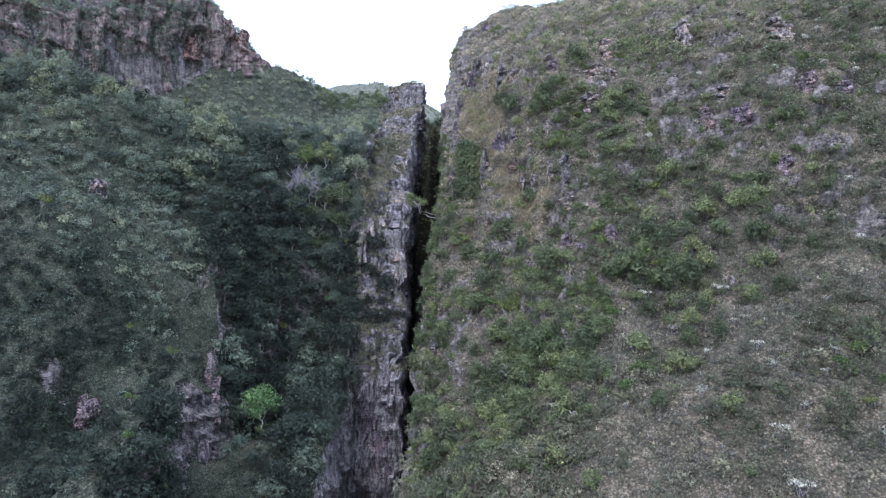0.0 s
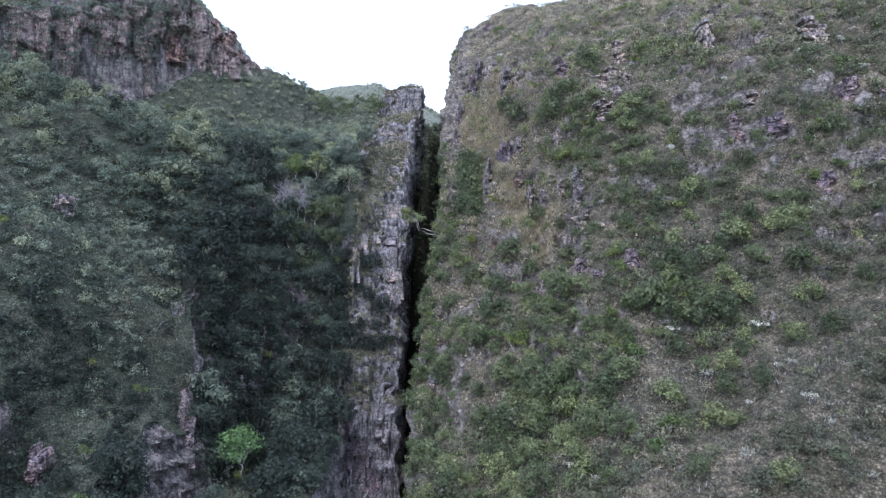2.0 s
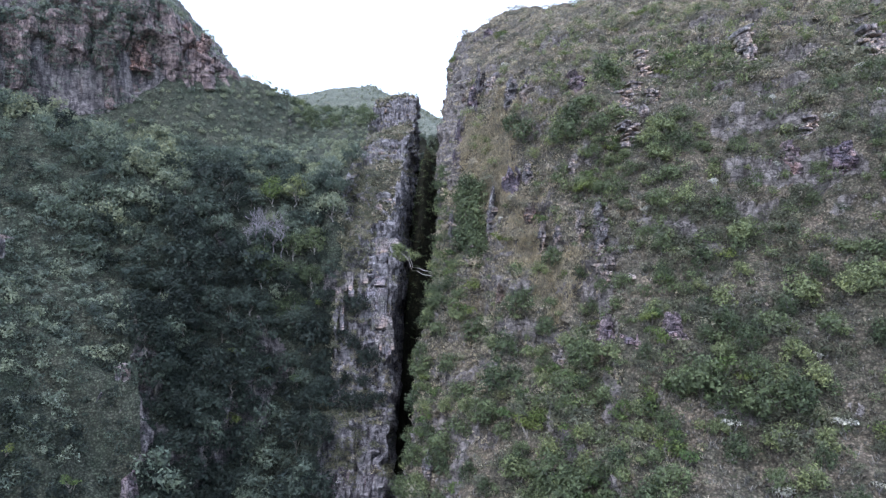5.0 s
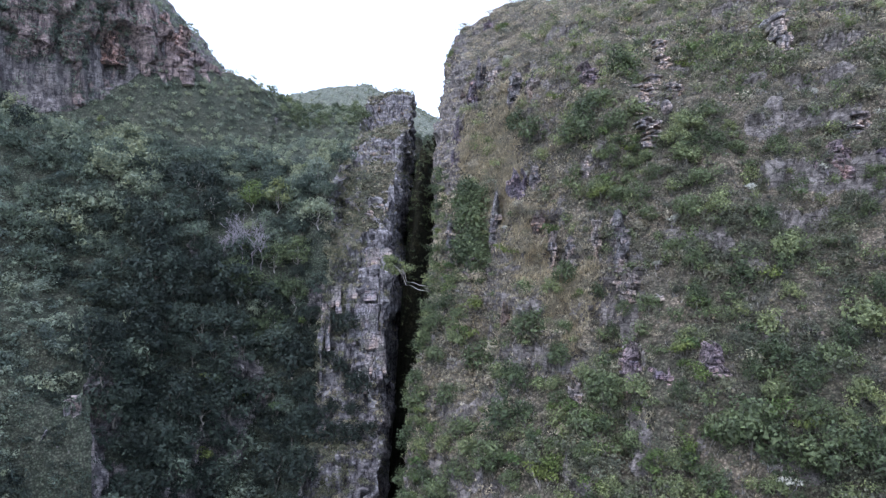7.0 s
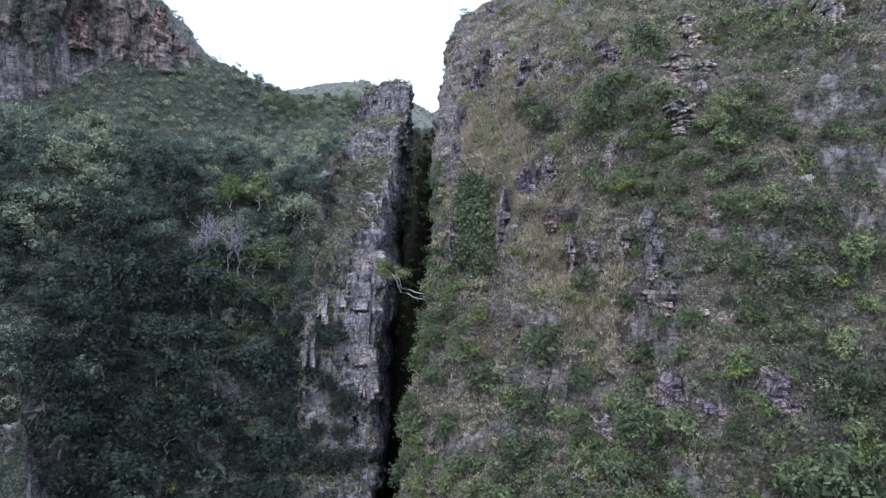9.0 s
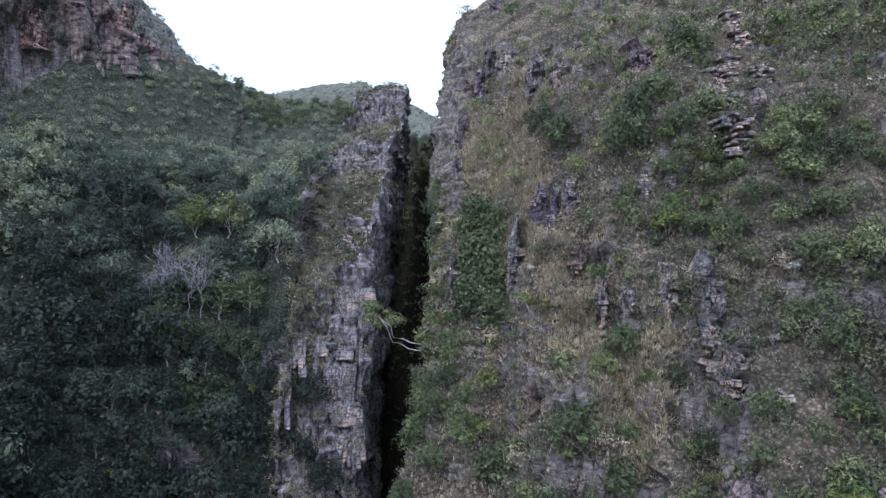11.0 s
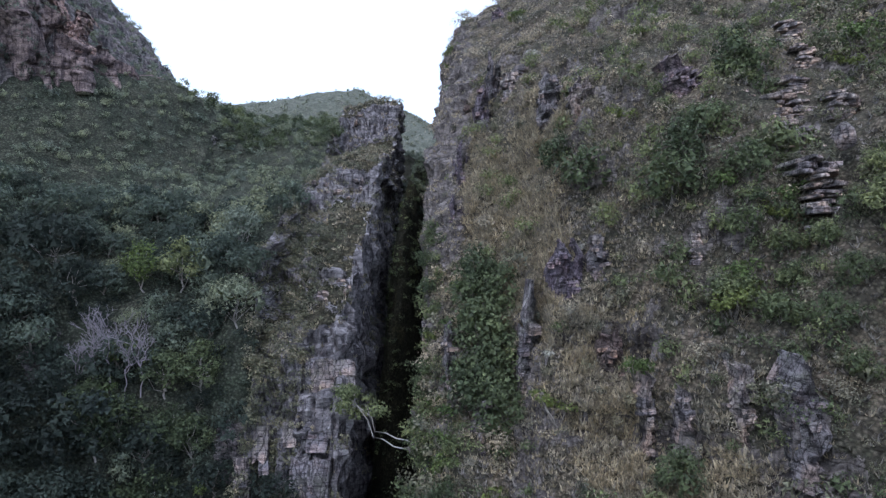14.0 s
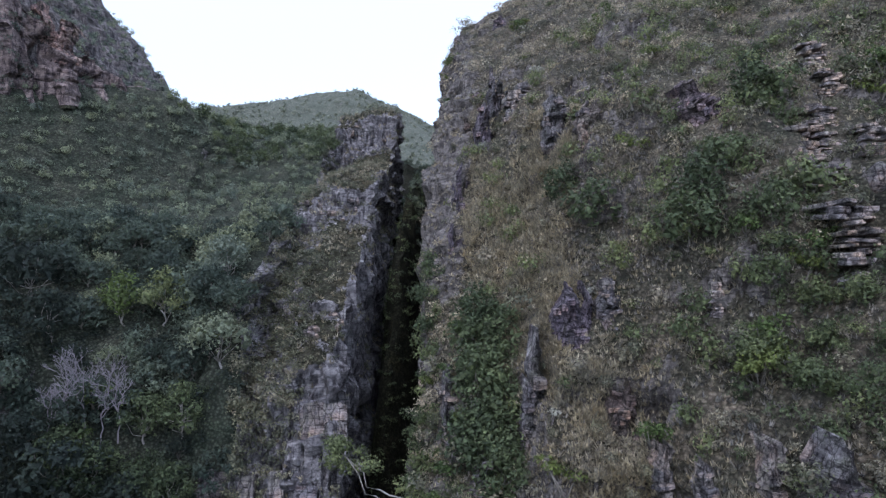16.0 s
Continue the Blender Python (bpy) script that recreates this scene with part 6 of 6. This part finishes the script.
panel_face(ROCK_FIN, lambda u, z: (-12.6 + 3.8 * u, fin_front(z) - 0.1), 50.0, 73.0, 22, (1.9, 3.8), MAT_PANEL, 1211, proud=0.4)
panel_face(ROCK_FIN, lambda u, z: (-18.2 + 5.4 * u, fin_front(z)), 54.0, 67.0, 8, (1.6, 2.8), MAT_PANEL, 1212, proud=0.3)
panel_face(ROCK_FIN, lambda u, z: (-18.6 + 8.6 * u, fin_front(z) - 0.1), 6.0, 35.0, 26, (1.6, 5.0), MAT_PURPLE, 1213)
panel_face(ROCK_FIN, lambda u, z: (-18.6 + 8.4 * u, fin_front(z)), 92.0, 97.0, 8, (1.3, 0.6), MAT_OUTCROP, 1214, "slab")
panel_face(ROCK_FIN, lambda u, z: (-17.6 + 9.6 * u, fin_front(z)), 106.0, 117.0, 12, (1.4, 0.7), MAT_OUTCROP, 1215, "slab")
panel_face(ROCK_FIN, lambda u, z: (-13.0 + 4.2 * u, fin_front(z) + 0.2), 76.0, 90.0, 8, (1.3, 0.7), MAT_OUTCROP, 1216, "slab")
panel_face(HILL_WEST, lambda u, z: (-40.0 - 3.5 * u + 0.10 * (30 - z), 116.0 + 5.0 * u), 14.0, 27.0, 12, (2.0, 4.2), MAT_PURPLE, 1217)
panel_face(HILL_WEST, lambda u, z: (-44.6 - 1.4 * u + 0.10 * (50 - z), 131.0 + 3.5 * u), 40.0, 54.0, 12, (1.5, 4.2), MAT_PANEL, 1218)


# ---- single plants that stand out ----
def wild_branches(start, height, spread, rng, levels=3, thick=0.12):
    """A bare, much forked crown."""
    pieces = []
    todo = [(Vector(start), Vector((0, 0, 1)), height * 0.42, thick, levels)]
    while todo:
        p, d, l, t, lv = todo.pop()
        e = p + d * l
        pieces.append(tube(limb_line(p, e, rng, 0.12, 4), [t, t * 0.85, t * 0.75, t * 0.6], 5 if lv > 3 else 3))
        if lv:
            for _ in range(3 if lv > 1 else 2):
                nd = (d + Vector((rng.uniform(-1, 1) * spread, rng.uniform(-1, 1) * spread, rng.uniform(-0.35, 0.5)))).normalized()
                todo.append((e, nd, l * rng.uniform(0.5, 0.78), t * 0.74, lv - 1))
    return join(pieces)


dead = tagged(new("dead_tree"), "bare grey dead tree with tangled branches among forest", "tree")
dead.location = (-33.0, 161.0, 70.4)
for k, dx in enumerate((-1.9, -0.9, 0.0, 1.0, 2.0)):
    o = new("trunk", mesh_of("trunk", wild_branches((dx * 0.3, 0, -0.5), 4.4 + 0.9 * (k % 3), 0.95, random.Random(1300 + k), 5, 0.065), BARK_DEAD))
    o.parent, o.location = dead, (dx * 0.9, 0.3 * k, 0)
dead.scale = (1.25, 1.1, 1.4)

rg = random.Random(1400)
wood = list([tube([(5.3, -1.4, -4.6), (4.6, -1.2, -3.6), (3.2, -0.9, -3.4), (2.3, -0.6, -3.0), (1.2, -0.3, -2.9), (0.9, -0.2, -1.6), (0.3, 0, -0.6)], [0.095, 0.08, 0.075, 0.07, 0.065, 0.06, 0.045], 6),
             tube([(5.4, -1.5, -4.9), (4.4, -1.4, -4.3), (3.0, -1.1, -4.1), (2.0, -0.8, -3.5), (1.1, -0.5, -3.4), (0.5, -0.3, -1.8), (-0.6, 0, -0.4)], [0.08, 0.07, 0.065, 0.06, 0.055, 0.05, 0.04], 6),
             tube([(0.9, -0.2, -1.6), (-0.2, 0.2, -0.9), (-1.3, 0.3, 0.1)], [0.09, 0.07, 0.04], 5)])
bl = [(rg.uniform(-2.2, 1.4), rg.uniform(-0.9, 0.9), rg.uniform(-1.6, 0.9), rg.uniform(0.7, 1.1), 0.7) for _ in range(9)]
twisted = plant("twisted_tree", wood, BARK_PALE, blob_cloud([(a, b, c, d * 1.2, f) for a, b, c, d, f in bl], 1100, 0.25, 1401, 6), LEAF_GREEN, 0.8, "small tree with pale twisted trunks leaning across the slit", "tree")
twisted.location = (-6.0, 154.0, 71.2)
# dark trees on the ledge and at the foot of the fin
foot = [(-10.6, 150.6), (-12.8, 149.6), (-15.0, 151.0), (-17.4, 150.0), (-13.6, 152.2), (-17.0, 153.4), (-20.6, 152.6), (-22.4, 155.6), (-21.4, 158.6), (-23.6, 161.5), (-21.8, 164.5), (-22.6, 168.5), (-24.8, 158.0), (-25.6, 153.0), (-27.5, 149.5), (-23.0, 149.0), (-13.5, 154.4), (-15.4, 155.4), (-17.2, 156.4), (-14.6, 157.2), (-16.6, 158.4), (-12.4, 153.6)]
spots = []
for x, y in foot:
    xa, ya = np.array([float(x)]), np.array([float(y)])
    on_fin = x > float(curve(ya, FIN_WEST)[0])
    spots.append((x, y, float((fin_height(xa, ya) if on_fin else west_height(xa, ya, 1.0))[0]) - 0.3))
copies([copy_thing(PROTO[0], stand((-19.6, 149.0, 41.5), 0.8, 1.0)), copy_thing(PROTO[5], stand((-19.8, 155.0, 50.5), 0.8, 2.0))], np.array(spots), 0.55, 0.95)


wood, masses = tree_shape(1500, 5.8, 3.0, 11, 1.0, 0.3, split=True)
bright_tree = plant("tree", wood, BARK_PALE, blob_cloud(masses, 1300, 0.28, 1501, 11), LEAF_FRESH, 0.4, "bright green round tree rising from the dark ravine", "tree")
bright_tree.location = (-32.2, 122.6, 28.6)
bright_tree.scale = (1.15, 1.15, 1.05)



def west_tree(x, y, height, radius, leaf, tint, label, seed):
    """A tree of its own on the wooded slope west of the fin."""
    wood, masses = tree_shape(seed, height, radius, 11, 0.85, 0.36, split=True)
    o = plant("tree", wood, BARK_PALE, blob_cloud(masses, 1000, 0.27, seed + 1, 9), leaf, tint, label, "tree")
    o.location = (x, y, float(west_height(np.array([float(x)]), np.array([float(y)]), 1.0)[0]) - 0.4)


for args in WEST_TREES:
    west_tree(*args)

# bushes on the skyline of the far hill and its scrub
FAR = Land(FP, np.zeros(FP.shape[:2]))
pk, _ = FAR.pick((FAR.c[..., 1] < 760) * (np.abs(FAR.c[..., 0] + 100) < 230) * (0.4 + sstep(-0.1, 0.2, patch(FAR.c, 0.02, 351))), 5000)
far_bushes = []
for s in range(4):
    far_bushes.append(blob_cloud([(0, 0, 0.6, 0.9, 0.8), (0.7, 0.3, 0.4, 0.6, 0.8)], 9, 1.1, 1600 + s))
n = len(pk)
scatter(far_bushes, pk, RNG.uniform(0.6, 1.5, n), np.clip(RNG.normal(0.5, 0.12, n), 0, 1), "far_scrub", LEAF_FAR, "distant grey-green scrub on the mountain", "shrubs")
